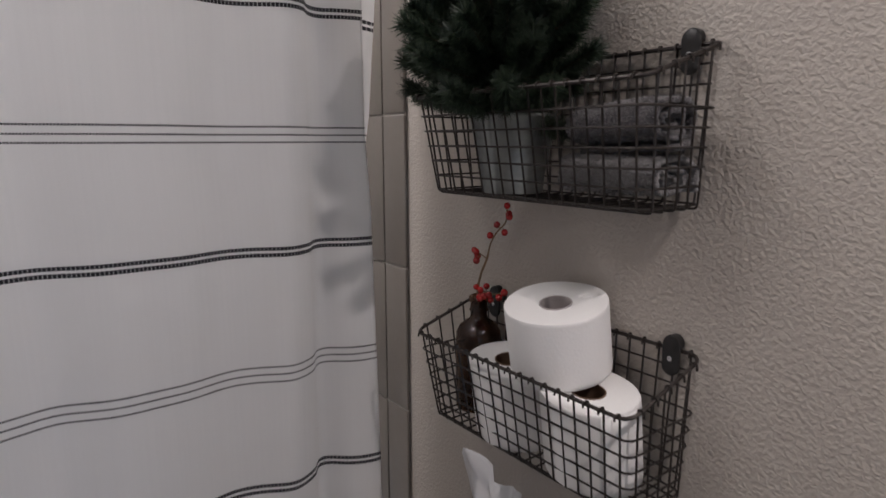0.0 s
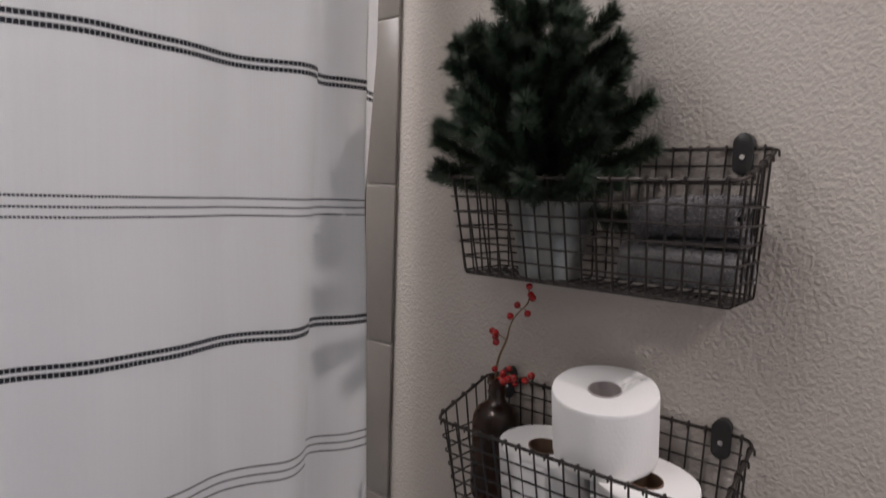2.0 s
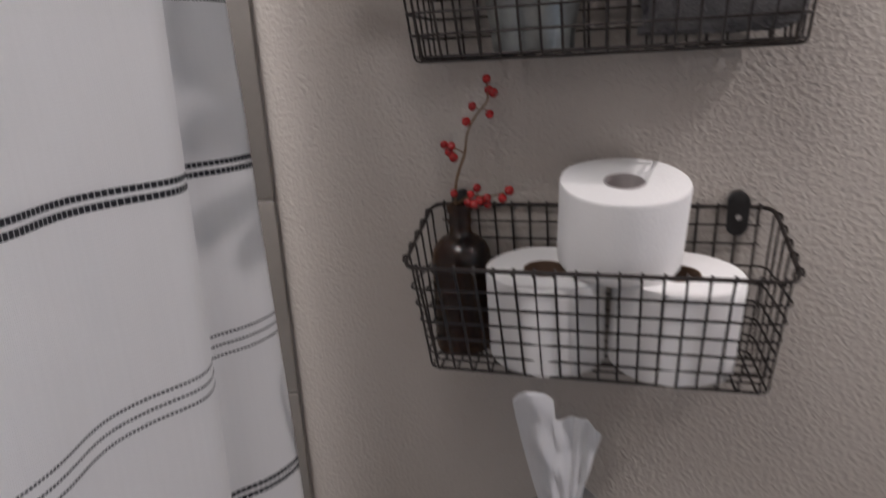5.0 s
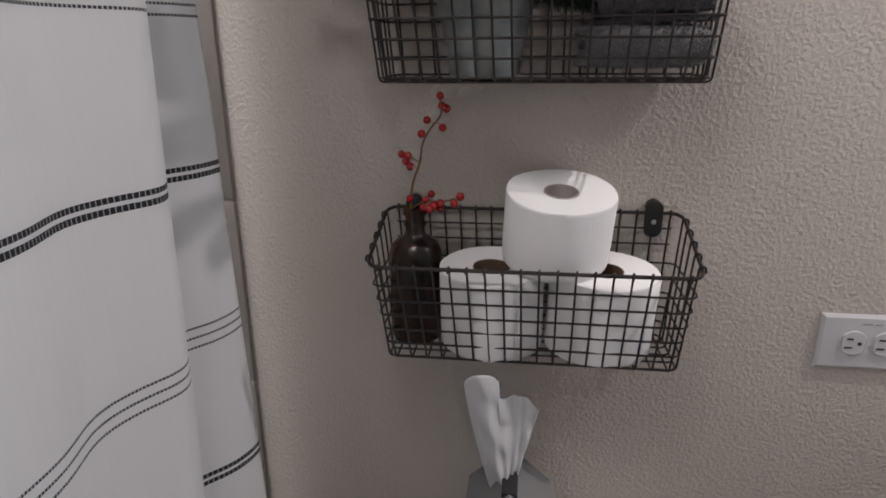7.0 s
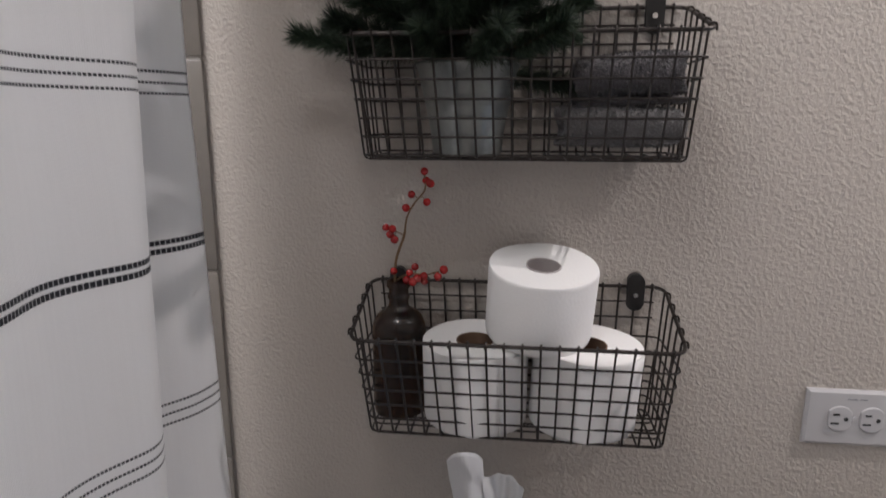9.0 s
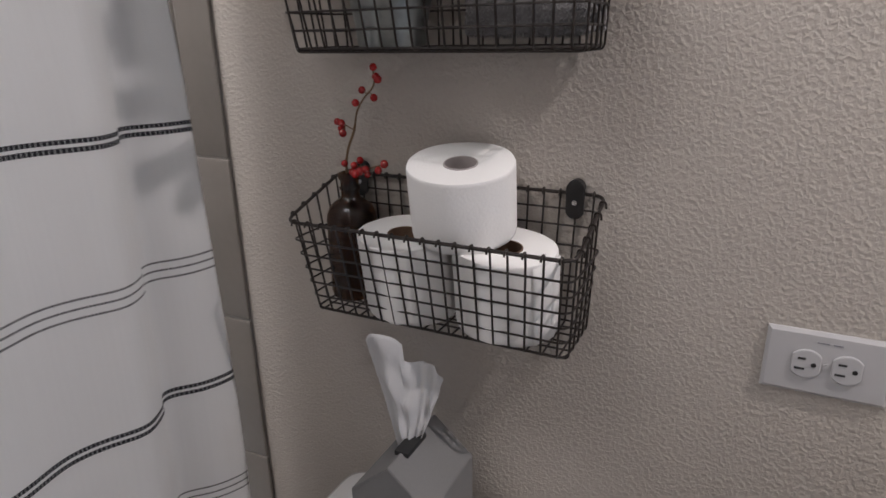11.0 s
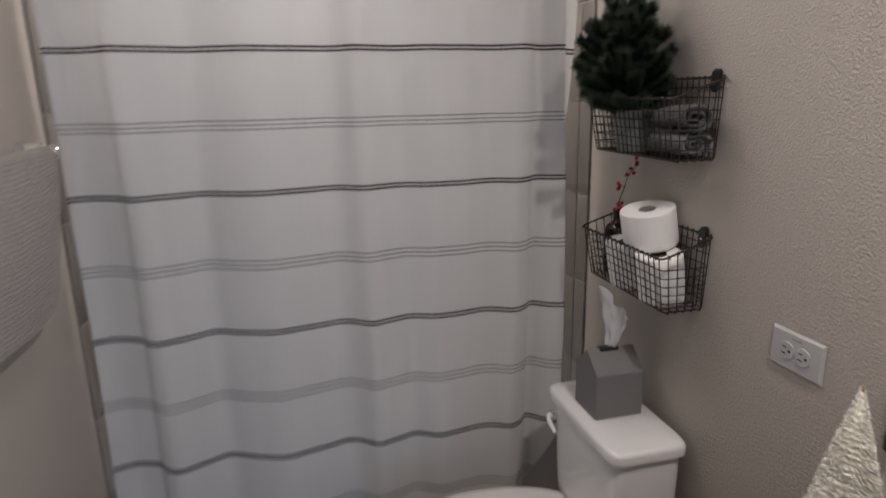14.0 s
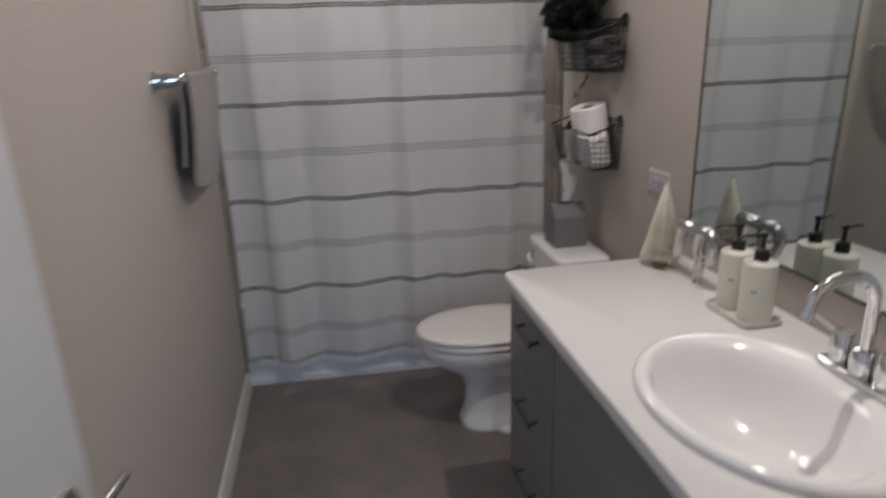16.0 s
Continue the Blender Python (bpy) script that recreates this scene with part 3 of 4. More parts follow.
def countertop():
    """The top with an oval cut-out for the sink."""
    n = 96
    outer, inner = [], []
    x0, x1, y0, y1 = CX, -0.003, CY1, CY0
    r = 0.028
    for i in range(n):
        a = 2 * math.pi * i / n
        d = Vector((math.cos(a), math.sin(a)))
        inner.append((SINK[0] + 0.188 * d.x, SINK[1] + 0.236 * d.y))
        # ray from the sink's centre to the rounded outline
        t = min(((x1 if d.x > 0 else x0) - SINK[0]) / d.x if abs(d.x) > 1e-6 else 9, ((y1 if d.y > 0 else y0) - SINK[1]) / d.y if abs(d.y) > 1e-6 else 9)
        outer.append([SINK[0] + t * d.x, SINK[1] + t * d.y])
    for cx, cy in ((x0, y1), (x0, y0), (x1, y1), (x1, y0)):
        k = min(range(n), key=lambda i: (outer[i][0] - cx) ** 2 + (outer[i][1] - cy) ** 2)
        outer[k] = [cx, cy]
    # the free front corner is rounded
    k = min(range(n), key=lambda i: (outer[i][0] - x0) ** 2 + (outer[i][1] - y1) ** 2)
    c = Vector((x0 + r, y1 - r))
    new_outer, new_inner = [], []
    for i in range(n):
        if i == k:
            for q in range(7):
                a = math.pi / 2 + q * math.pi / 12
                new_outer.append((c.x + r * math.cos(a), c.y + r * math.sin(a)))
                new_inner.append(inner[i])
        else:
            new_outer.append(tuple(outer[i]))
            new_inner.append(inner[i])
    bm = bmesh.new()

    def ring(pts, z, grow=0.0):
        return [bm.verts.new((x, y, z)) for x, y in pts]

    def shrink(pts, d):
        return [(x + d * (1 if abs(x - x0) < 0.03 else 0), y - d * (1 if abs(y - y1) < 0.03 else 0)) for x, y in pts]

    loops = [ring(new_inner, CZ), ring(shrink(new_outer, 0.005), CZ), ring(shrink(new_outer, 0.0015), CZ - 0.0015), ring(new_outer, CZ - 0.006), ring(new_outer, CZ - 0.030), ring(new_inner, CZ - 0.030)]
    for a, b in zip(loops, loops[1:] + loops[:1]):
        for i in range(len(a)):
            j = (i + 1) % len(a)
            try:
                bm.faces.new((a[i], a[j], b[j], b[i]))
            except ValueError:
                pass
    bmesh.ops.remove_doubles(bm, verts=bm.verts, dist=1e-6)
    return thing("countertop", bm, M_COUNTER, "glossy white cultured marble vanity countertop", "countertop", angle=35)


countertop()


def handle(y0, y1, z, parent):
    x = -0.5425
    h = part("handle", tube([(x - 0.026, y0, z), (x - 0.026, y1, z)], 0.0048, 10), M_PULL, parent, "slim dark metal bar handle")
    for y in (y0 + 0.016, y1 - 0.016):
        part("post", tube([(x + 0.001, y, z), (x - 0.026, y, z)], 0.004, 10), M_PULL, h)
    return h


def vanity():
    v = empty("vanity_cabinet", (-0.29, -1.19, 0), "dark grey painted vanity cabinet with slab drawers and doors", "vanity cabinet")
    y1, y0, z1 = -0.462, YS + 0.006, 0.8455
    part("body", box(-0.520, -0.004, y0, y1, 0.10, 0.66), M_CAB, v, smooth=False)
    part("front_rail", box(-0.520, -0.500, y0, y1, 0.66, z1), M_CAB, v, smooth=False)
    part("back_rail", box(-0.024, -0.004, y0, y1, 0.66, z1), M_CAB, v, smooth=False)
    part("toe_kick", box(-0.46, -0.01, y0 + 0.002, y1 - 0.002, 0.0, 0.10), M_TOE_KICK, v, smooth=False)
    part("side_panel", box(-0.5205, -0.003, y1, y1 + 0.010, 0.0, z1, 0.001), M_CAB, v, smooth=False)
    for a, b in ((0.105, 0.372), (0.376, 0.606), (0.610, 0.8425)):
        d = part("drawer_front", box(-0.5415, -0.521, -0.812, -0.455, a, b, 0.0015), M_CAB, v, smooth=False)
        handle(-0.716, -0.572, b - 0.076, d)
    d = part("false_front", box(-0.5415, -0.521, -1.535, -0.820, 0.666, 0.8425, 0.0015), M_CAB, v, smooth=False)
    for a, b, k in ((-1.176, -0.820, -1.150), (-1.535, -1.180, -1.205)):
        d = part("door", box(-0.5415, -0.521, a, b, 0.105, 0.662, 0.0015), M_CAB, v, smooth=False)
        part("handle", tube([(-0.5675, k, 0.48), (-0.5675, k, 0.63)], 0.0048, 10), M_PULL, d, "slim dark metal bar handle")
    for a, b in ((0.105, 0.372), (0.376, 0.606), (0.610, 0.8425)):
        part("drawer_front", box(-0.5415, -0.521, YS + 0.01, -1.541, a, b, 0.0015), M_CAB, v, smooth=False)
    return v


vanity()


def sink():
    s = empty("sink", (SINK[0], SINK[1], CZ), "oval white porcelain drop-in sink set in the countertop", "sink")
    rings = []
    for cx, a, b, z in ((0.0, 0.214, 0.262, 0.0005), (0.0, 0.217, 0.265, 0.005), (0.0, 0.2145, 0.2625, 0.011), (0.0, 0.208, 0.256, 0.0155), (-0.003, 0.197, 0.245, 0.0175), (-0.012, 0.181, 0.233, 0.0155), (-0.020, 0.167, 0.222, 0.009), (-0.025, 0.158, 0.212, -0.004),
                        (-0.028, 0.148, 0.198, -0.034), (-0.026, 0.130, 0.172, -0.078), (-0.020, 0.095, 0.126, -0.115), (-0.015, 0.05, 0.06, -0.132), (-0.014, 0.022, 0.022, -0.138)):
        rings.append(superring(SINK[0] + cx, SINK[1], CZ + z, a, b, 2.0, 72))
    part("basin", loft(rings, True, False, True), M_PORC, s, angle=70)
    part("drain", lathe([(0.021, 0.0), (0.021, 0.003), (0.015, 0.004), (0.013, 0.001), (0.002, 0.001)], (SINK[0] - 0.014, SINK[1], CZ - 0.138), 24), M_CHROME, s, "round chrome drain")
    part("overflow", tube([(SINK[0] - 0.172, SINK[1], CZ - 0.028), (SINK[0] - 0.166, SINK[1], CZ - 0.026)], 0.010, 16), M_CHROME, s)
    return s


sink()


def faucet():
    fx, fy, fz = -0.112, SINK[1], CZ + 0.018
    f = empty("faucet", (fx, fy, fz), "polished chrome two-handle faucet with a high arched spout", "faucet")
    part("base_plate", box(fx - 0.027, fx + 0.027, fy - 0.082, fy + 0.082, fz, fz + 0.014, 0.005, 3), M_CHROME, f, angle=50)
    part("spout_collar", lathe([(0.023, 0.014), (0.023, 0.052), (0.019, 0.060), (0.014, 0.062)], (fx, fy, fz), 28), M_CHROME, f)
    pts = smooth_path([(fx, fy, fz + 0.055), (fx, fy, fz + 0.105), (fx - 0.004, fy, fz + 0.165), (fx - 0.030, fy, fz + 0.198), (fx - 0.078, fy, fz + 0.203), (fx - 0.118, fy, fz + 0.182), (fx - 0.133, fy, fz + 0.146)], 6)
    part("spout", tube(pts, [0.0120] * 10 + [0.0115] * (len(pts) - 10), 18), M_CHROME, f)
    part("aerator", tube([(fx - 0.1320, fy, fz + 0.150), (fx - 0.1365, fy, fz + 0.138)], 0.0145, 18), M_CHROME, f)
    for s in (-1, 1):
        y = fy + s * 0.051
        part("handle_body", lathe([(0.020, 0.014), (0.020, 0.050), (0.0185, 0.054), (0.0185, 0.070), (0.016, 0.074), (0.003, 0.075)], (fx, y, fz), 26), M_CHROME, f)
        part("lever", tube([(fx, y, fz + 0.066), (fx - 0.004, y + s * 0.030, fz + 0.074), (fx - 0.006, y + s * 0.062, fz + 0.082)], [0.0062, 0.0055, 0.0050], 12), M_CHROME, f)
    return f


faucet()

# ---------- mirror ----------
mir = empty("wall_mirror", (0, -1.2, 1.4), "large frameless wall mirror with a thin dark edge", "mirror")
MY0, MY1, MZ0, MZ1 = YS + 0.02, -0.486, 0.984, 1.98
part("mirror_glass", box(-0.0065, -0.002, MY0, MY1, MZ0, MZ1), M_MIRROR, mir, smooth=False)
for a in ((-0.0085, -0.0015, MY1, MY1 + 0.005, MZ0 - 0.004, MZ1 + 0.004), (-0.0085, -0.0015, MY0 - 0.005, MY0, MZ0 - 0.004, MZ1 + 0.004)):
    part("edge_strip", box(*a, 0.0008), M_MFRAME, mir)
part("bottom_channel", box(-0.0095, -0.0015, MY0, MY1, MZ0 - 0.006, MZ0, 0.0008), M_MFRAME, mir)
part("top_channel", box(-0.0095, -0.0015, MY0, MY1, MZ1, MZ1 + 0.006, 0.0008), M_MFRAME, mir)

# ---------- open door ----------


def open_door():
    d = empty("door_1", (XW + 0.05, -1.87, 0), "white painted door standing open against the wall", "door")
    d["kind"] = "structure"
    x0, x1, ya, yb = XW + 0.030, XW + 0.065, -1.945, -1.19
    part("leaf", box(x0, x1, ya, yb, 0.012, 2.03, 0.002), M_DOOR, d, smooth=False)
    yh, zh = yb - 0.100, 0.905
    h = part("lever_handle", tube(smooth_path([(x1, yh, zh), (x1 + 0.035, yh, zh), (x1 + 0.050, yh + 0.012, zh), (x1 + 0.052, yh + 0.05, zh - 0.006), (x1 + 0.050, yh + 0.09, zh - 0.016)], 5), 0.0085, 12), M_NICKEL, d, "brushed nickel lever handle")
    part("rose", tube([(x1, yh, zh), (x1 + 0.010, yh, zh)], 0.031, 24), M_NICKEL, h)
    for z in (0.25, 1.05, 1.85):
        part("hinge", tube([(x0 - 0.002, ya - 0.006, z - 0.045), (x0 - 0.002, ya - 0.006, z + 0.045)], 0.006, 10), M_NICKEL, d)


open_door()

# ---------- wall outlet ----------


def outlet():
    y0, y1, z0, z1 = -0.349, -0.226, 1.0235, 1.1005
    cy, cz = (y0 + y1) / 2, (z0 + z1) / 2
    o = empty("wall_outlet", (0, cy, cz), "white horizontal double wall outlet", "outlet")
    rings = [[(x, y0 + d if k in (0, 3) else y1 - d, z0 + d if k in (0, 1) else z1 - d) for k in range(4)] for x, d in ((-0.0005, 0.0), (-0.003, 0.0), (-0.0062, 0.004), (-0.0064, 0.008))]
    part("cover_plate", loft(rings), M_PLATE, o, angle=20)
    for s in (-1, 1):
        c = cy + s * 0.0195
        pts = []
        for i in range(32):
            a = 2 * math.pi * i / 32
            pts.append((c + max(-0.0142, min(0.0142, 0.0172 * math.cos(a))), cz + 0.0172 * math.sin(a)))
        r = part("receptacle", loft([[(x, py * k + c * (1 - k), pz * k + cz * (1 - k)) for py, pz in pts] for x, k in ((-0.006, 1.0), (-0.0082, 1.0), (-0.0090, 0.95))]), M_PLATE, o, angle=30)
        for dz, h in ((0.0062, 0.0040), (-0.0062, 0.0050)):
            part("slot", box(-0.0096, -0.0088, c + 0.0010 - 0.0 * s, c + 0.0010 + h * 2, cz + dz - 0.0012, cz + dz + 0.0012), M_SLOT, r, smooth=False)
        part("ground_hole", tube([(-0.0087, c - 0.0072, cz), (-0.0096, c - 0.0072, cz)], 0.0027, 12), M_SLOT, r)
    part("screw", tube([(-0.0062, cy, cz), (-0.0074, cy, cz)], 0.0032, 14), M_PLATE, o)
    # plain bars where small writing stands
    for y, w in ((cy - 0.0075, 0.0045), (cy + 0.0065, 0.0060)):
        part("label_bar", box(-0.0069, -0.0060, y - w, y + w, cz + 0.0262, cz + 0.0276), M_PLATE_INK, o, smooth=False)


outlet()

# ---------- towel bar and hand towel ----------
BZ, BAR_OFF = 1.434, 0.064


def towel_bar():
    b = empty("towel_bar", (XW, 0.13, BZ), "polished chrome towel bar on the wall", "towel bar")
    for y in (-0.172, 0.438):
        bm = lathe([(0.029, 0.0), (0.029, 0.006), (0.0265, 0.010), (0.0255, 0.026), (0.0225, 0.045), (0.0185, 0.062), (0.0165, 0.074), (0.012, 0.081), (0.004, 0.083)], (0, 0, 0), 26)
        bmesh.ops.transform(bm, matrix=pose(XW + 0.001, y, BZ, 0, 90, 0), verts=bm.verts)
        part("post", bm, M_CHROME, b)
    part("bar", tube([(XW + BAR_OFF, -0.165, BZ), (XW + BAR_OFF, 0.432, BZ)], 0.0085, 16), M_CHROME, b)
    for y in (-0.135,):
        part("collar", tube([(XW + BAR_OFF, y - 0.012, BZ), (XW + BAR_OFF, y - 0.006, BZ), (XW + BAR_OFF, y + 0.006, BZ), (XW + BAR_OFF, y + 0.012, BZ)], [0.010, 0.0145, 0.0145, 0.010], 18), M_CHROME, b)


towel_bar()


def hand_towel():
    """Hangs over the bar: a longer front fall that swings back to the wall, a shorter back one."""
    n, ny = 240, 44
    bm = bmesh.new()
    bx = XW + BAR_OFF
    rows = []
    random.seed(31)
    for j in range(ny + 1):
        v = j / ny
        y = -0.082 + 0.505 * v
        corner = 0.020 * max(0.0, 1 - v / 0.06) ** 2 + 0.105 * max(0.0, (v - 0.76) / 0.24) ** 2
        front = 0.305 + 0.048 * (1 - ((v - 0.55) / 0.55) ** 2) - corner + 0.004 * math.sin(5 * v + 0.6)
        back = 0.262 - 0.5 * corner
        row = []
        for i in range(n + 1):
            s = i / n
            if s < 0.40:
                k = 1 - s / 0.40
                x, z = bx - 0.0115 - 0.020 * k ** 1.4 + 0.003 * math.sin(6 * v + 3 * k) * k, BZ - back * k
            elif s < 0.50:
                a = math.pi * (s - 0.40) / 0.10
                x, z = bx - 0.0115 * math.cos(a), BZ + 0.0125 * math.sin(a)
            else:
                k = (s - 0.50) / 0.50
                x, z = bx + 0.0115 + 0.004 * math.sin(math.pi * k) * (0.6 + 0.4 * math.sin(4 * v)) - 0.021 * k * k + 0.004 * k * math.sin(9 * v + 1), BZ - front * k
            fall = abs(s - 0.45) * 2
            yy = y - 0.022 * fall * (1 - v) - 0.006 * fall * v
            rib = 0.0011 * math.sin(2 * math.pi * s * 0.6 / 0.0085 + 1.4 * math.sin(5 * v + 9 * s) + 0.8 * math.sin(23 * v)) * (0.45 + 0.55 * math.exp(-3 * v))
            row.append(bm.verts.new((x + (rib if s > 0.45 else -rib) + random.gauss(0, 0.0003), yy + random.gauss(0, 0.0005), z + random.gauss(0, 0.0004))))
        rows.append(row)
    for a, b in zip(rows, rows[1:]):
        for i in range(n):
            bm.faces.new((a[i], a[i + 1], b[i + 1], b[i]))
    t = thing("hand_towel", bm, M_TERRY_H, "grey ribbed terry hand towel draped over the chrome bar", "towel", angle=80)
    so = t.modifiers.new("thickness", "SOLIDIFY")
    so.thickness, so.offset = 0.0075, 0
    be = t.modifiers.new("soft_edge", "BEVEL")
    be.width, be.segments, be.limit_method = 0.003, 2, "ANGLE"
    return t


hand_towel()

# ---------- wire baskets ----------
WR = 0.00138


def rounded(points, r, per=4, closed=True):
    """A polyline with rounded corners."""
    p = [Vector(q) for q in points]
    out = []
    n = len(p)
    for i in range(n):
        if not closed and i in (0, n - 1):
            out.append(p[i])
            continue
        a, b, c = p[i - 1], p[i], p[(i + 1) % n]
        u, v = (a - b).normalized(), (c - b).normalized()
        d = min(r, (a - b).length * 0.45, (c - b).length * 0.45)
        for k in range(per + 1):
            t = k / per
            out.append((1 - t) ** 2 * (b + u * d) + 2 * t * (1 - t) * b + t * t * (b + v * d))
    return out


def wire_basket(z):
    """z: the height of the floor wires. Flared front and ends, back rim higher than the front one."""
    b = empty("wire_basket", (0, 0.156, z), "dark bronze wire basket hung on the wall by black brackets", "basket", "wire baskets on the wall")
    # floor rectangle and rim
    fx0, fx1, fy0, fy1 = -0.110, -0.010, -0.024, 0.327
    rx0, rx1, ry0, ry1 = -0.134, -0.006, -0.036, 0.345
    zf, zb = z + 0.127, z + 0.168
    rim = rounded([(rx1, ry0, zb), (rx1, ry1, zb), (rx0, ry1, zf), (rx0, ry0, zf)], 0.018, 5)
    part("rim", tube(rim, 0.0024, 8, closed=True), M_WIRE, b)

    def lerp(a, c, t):
        return a + (c - a) * t

    rows = 6
    for k in range(rows):
        t = k / (rows + 0.25)
        x0, x1, y0, y1 = lerp(fx0, rx0, t), lerp(fx1, rx1, t * 0.8), lerp(fy0, ry0, t), lerp(fy1, ry1, t)
        zz = z + 0.127 * t
        loop = rounded([(x1, y0, zz), (x1, y1, zz), (x0, y1, zz), (x0, y0, zz)], 0.014, 3)
        part("hoop_wire", tube(loop, WR, 6, closed=True), M_WIRE, b)
    for dz in (0.127, 0.148):
        part("back_wire", tube([(rx1 - 0.001, ry0 + 0.012, z + dz), (rx1 - 0.001, ry1 - 0.012, z + dz)], WR, 6), M_WIRE, b)
    # uprights: down the front, under the floor and up the back, their ends hooked round the rim
    m = 18
    for i in range(m):
        t = (i + 0.5) / m
        yb, yr = lerp(fy0, fy1, t) , lerp(ry0 + 0.004, ry1 - 0.004, t)
        pts = rounded([(rx0 - 0.0045, yr + 0.001, zf - 0.003), (rx0 - 0.0045, yr, zf + 0.0035), (rx0 + 0.003, yr, zf + 0.0035), (rx0 + 0.0035, yr, zf - 0.006), (fx0 - 0.0012, yb, z - 0.0022), (fx1 + 0.0012, yb, z - 0.0022), (rx1 + 0.001, yr, zb - 0.004),
                       (rx1 + 0.003, yr, zb + 0.0035), (rx1 - 0.003, yr, zb + 0.0035), (rx1 - 0.004, yr, zb - 0.004)], 0.006, 3, closed=False)
        part("upright_wire", tube(pts, WR, 6), M_WIRE, b)
    # end wires: up one end, along the floor, up the other
    for i in range(5):
        t = (i + 0.5) / 5
        xb, xr = lerp(fx0, fx1, t), lerp(rx0 + 0.006, rx1 - 0.006, t)
        zr = lerp(zf, zb, (xr - rx0) / (rx1 - rx0))
        pts = rounded([(xr, ry0 - 0.0045, zr - 0.005), (xr, ry0 - 0.0040, zr + 0.003), (xr, ry0 + 0.003, zr + 0.003), (xb, fy0 - 0.0012, z - 0.0045), (xb, fy1 + 0.0012, z - 0.0045), (xr, ry1 - 0.003, zr + 0.003), (xr, ry1 + 0.0040, zr + 0.003), (xr, ry1 + 0.0045, zr - 0.005)], 0.006, 3, closed=False)
        part("end_wire", tube(pts, WR, 6), M_WIRE, b)
    # brackets: rounded tabs bent over the back rim
    for y in (0.0, 0.308):
        ring = []
        for k in range(24):
            a = 2 * math.pi * k / 24
            ring.append((0.0115 * math.cos(a), math.copysign(0.0125, math.sin(a)) + 0.0115 * math.sin(a)))
        rings = [[(x, y + p * q, zb - 0.007 + r * q) for p, r in ring] for x, q in ((-0.0095, 1.0), (-0.0118, 1.0), (-0.0126, 0.94), (-0.0128, 0.5))]
        br = part("bracket", loft(rings), M_BRKT, b, "black metal wall bracket", angle=30)
        part("top_bend", tube([(-0.0012, y, zb + 0.0075), (-0.011, y, zb + 0.0075)], 0.0105, 14), M_BRKT, br)
        part("screw", tube([(-0.0125, y, zb - 0.010), (-0.0145, y, zb - 0.010)], 0.0032, 14), M_SCREW, br)
    return b


LOW, UPP = 1.062, 1.401
wire_basket(LOW)
wire_basket(UPP)


# ---------- in the lower basket ----------


def toilet_roll(cx, cy, z, rx, ry, h, label, seed, tip=0.0, tip_y=0.0):
    """tip: degrees by which its top leans into the room."""
    lean = Matrix.Translation((cx, cy, z)) @ pose(0, 0, 0, tip_y, -tip, 0) @ Matrix.Translation((-cx, -cy, -z))
    random.seed(seed)
    r = empty("toilet_roll", (cx, cy, z), label, "toilet roll", "toilet rolls in the basket")
    n = 72
    ph = [random.uniform(0, 6) for _ in range(4)]

    def wob(a):
        return 1 + 0.006 * math.sin(2 * a + ph[0]) + 0.004 * math.sin(5 * a + ph[1]) + 0.002 * math.sin(11 * a + ph[2])

    def ring(k, zz, dz=0.0):
        return [lean @ Vector((cx + rx * k * wob(2 * math.pi * i / n) * math.cos(2 * math.pi * i / n), cy + ry * k * wob(2 * math.pi * i / n) * math.sin(2 * math.pi * i / n), z + zz + dz * math.sin(2 * math.pi * i / n * 3 + ph[3]))) for i in range(n)]

    c = 0.0205 / ((rx + ry) / 2)
    rings = [ring(c, 0.004), ring(0.94, 0.0), ring(0.985, 0.002), ring(1.0, 0.008, 0.0005), ring(1.0, h * 0.5), ring(1.0, h - 0.005, 0.0008), ring(0.997, h - 0.0022, 0.0006), ring(0.986, h - 0.0003, 0.0006), ring(0.97, h, 0.0004), ring(0.6, h - 0.0008), ring(c * 1.02, h - 0.002)]
    part("paper", loft(rings, True, False, False), M_PAPER, r, angle=50)
    # only the top roll's core keeps the unshaded card colour
    part("core", loft([ring(c, 0.002), ring(c, h - 0.001), ring(c * 0.94, h - 0.001), ring(c * 0.94, 0.002)], True, False, False), M_CORE if seed == 3 else M_CORE_SHADED, r, "cardboard core", angle=50)
    if seed == 3:
        return r
    # loose outer sheet
    a0 = 3.35 + 0.3 * seed
    rows = []
    for i in range(10):
        a = a0 + 0.9 * i / 9
        lift = 1.012 + 0.012 * math.sin(i * 1.3 + seed)
        rows.append([lean @ Vector((cx + rx * lift * math.cos(a), cy + ry * lift * math.sin(a), z + 0.003 + (h - 0.006) * j / 6 + 0.0015 * math.sin(4 * i + j))) for j in range(7)])
    bm = loft(rows, False, False, False)
    sheet = part("loose_sheet", bm, M_PAPER, r, angle=70)
    so = sheet.modifiers.new("thickness", "SOLIDIFY")
    so.thickness = 0.0006
    return r


RH = 0.111
toilet_roll(-0.0600, 0.2015, LOW + 0.005, 0.0520, 0.0650, RH, "white toilet roll standing in the wire basket", 1, 9)
toilet_roll(-0.0600, 0.0675, LOW + 0.005, 0.0520, 0.0650, RH, "white toilet roll standing in the wire basket", 2, 9, 1.5)
toilet_roll(-0.0580, 0.125, LOW + RH + 0.010, 0.0640, 0.0655, 0.092, "white toilet roll stacked on two others", 3, 12, 2.5)

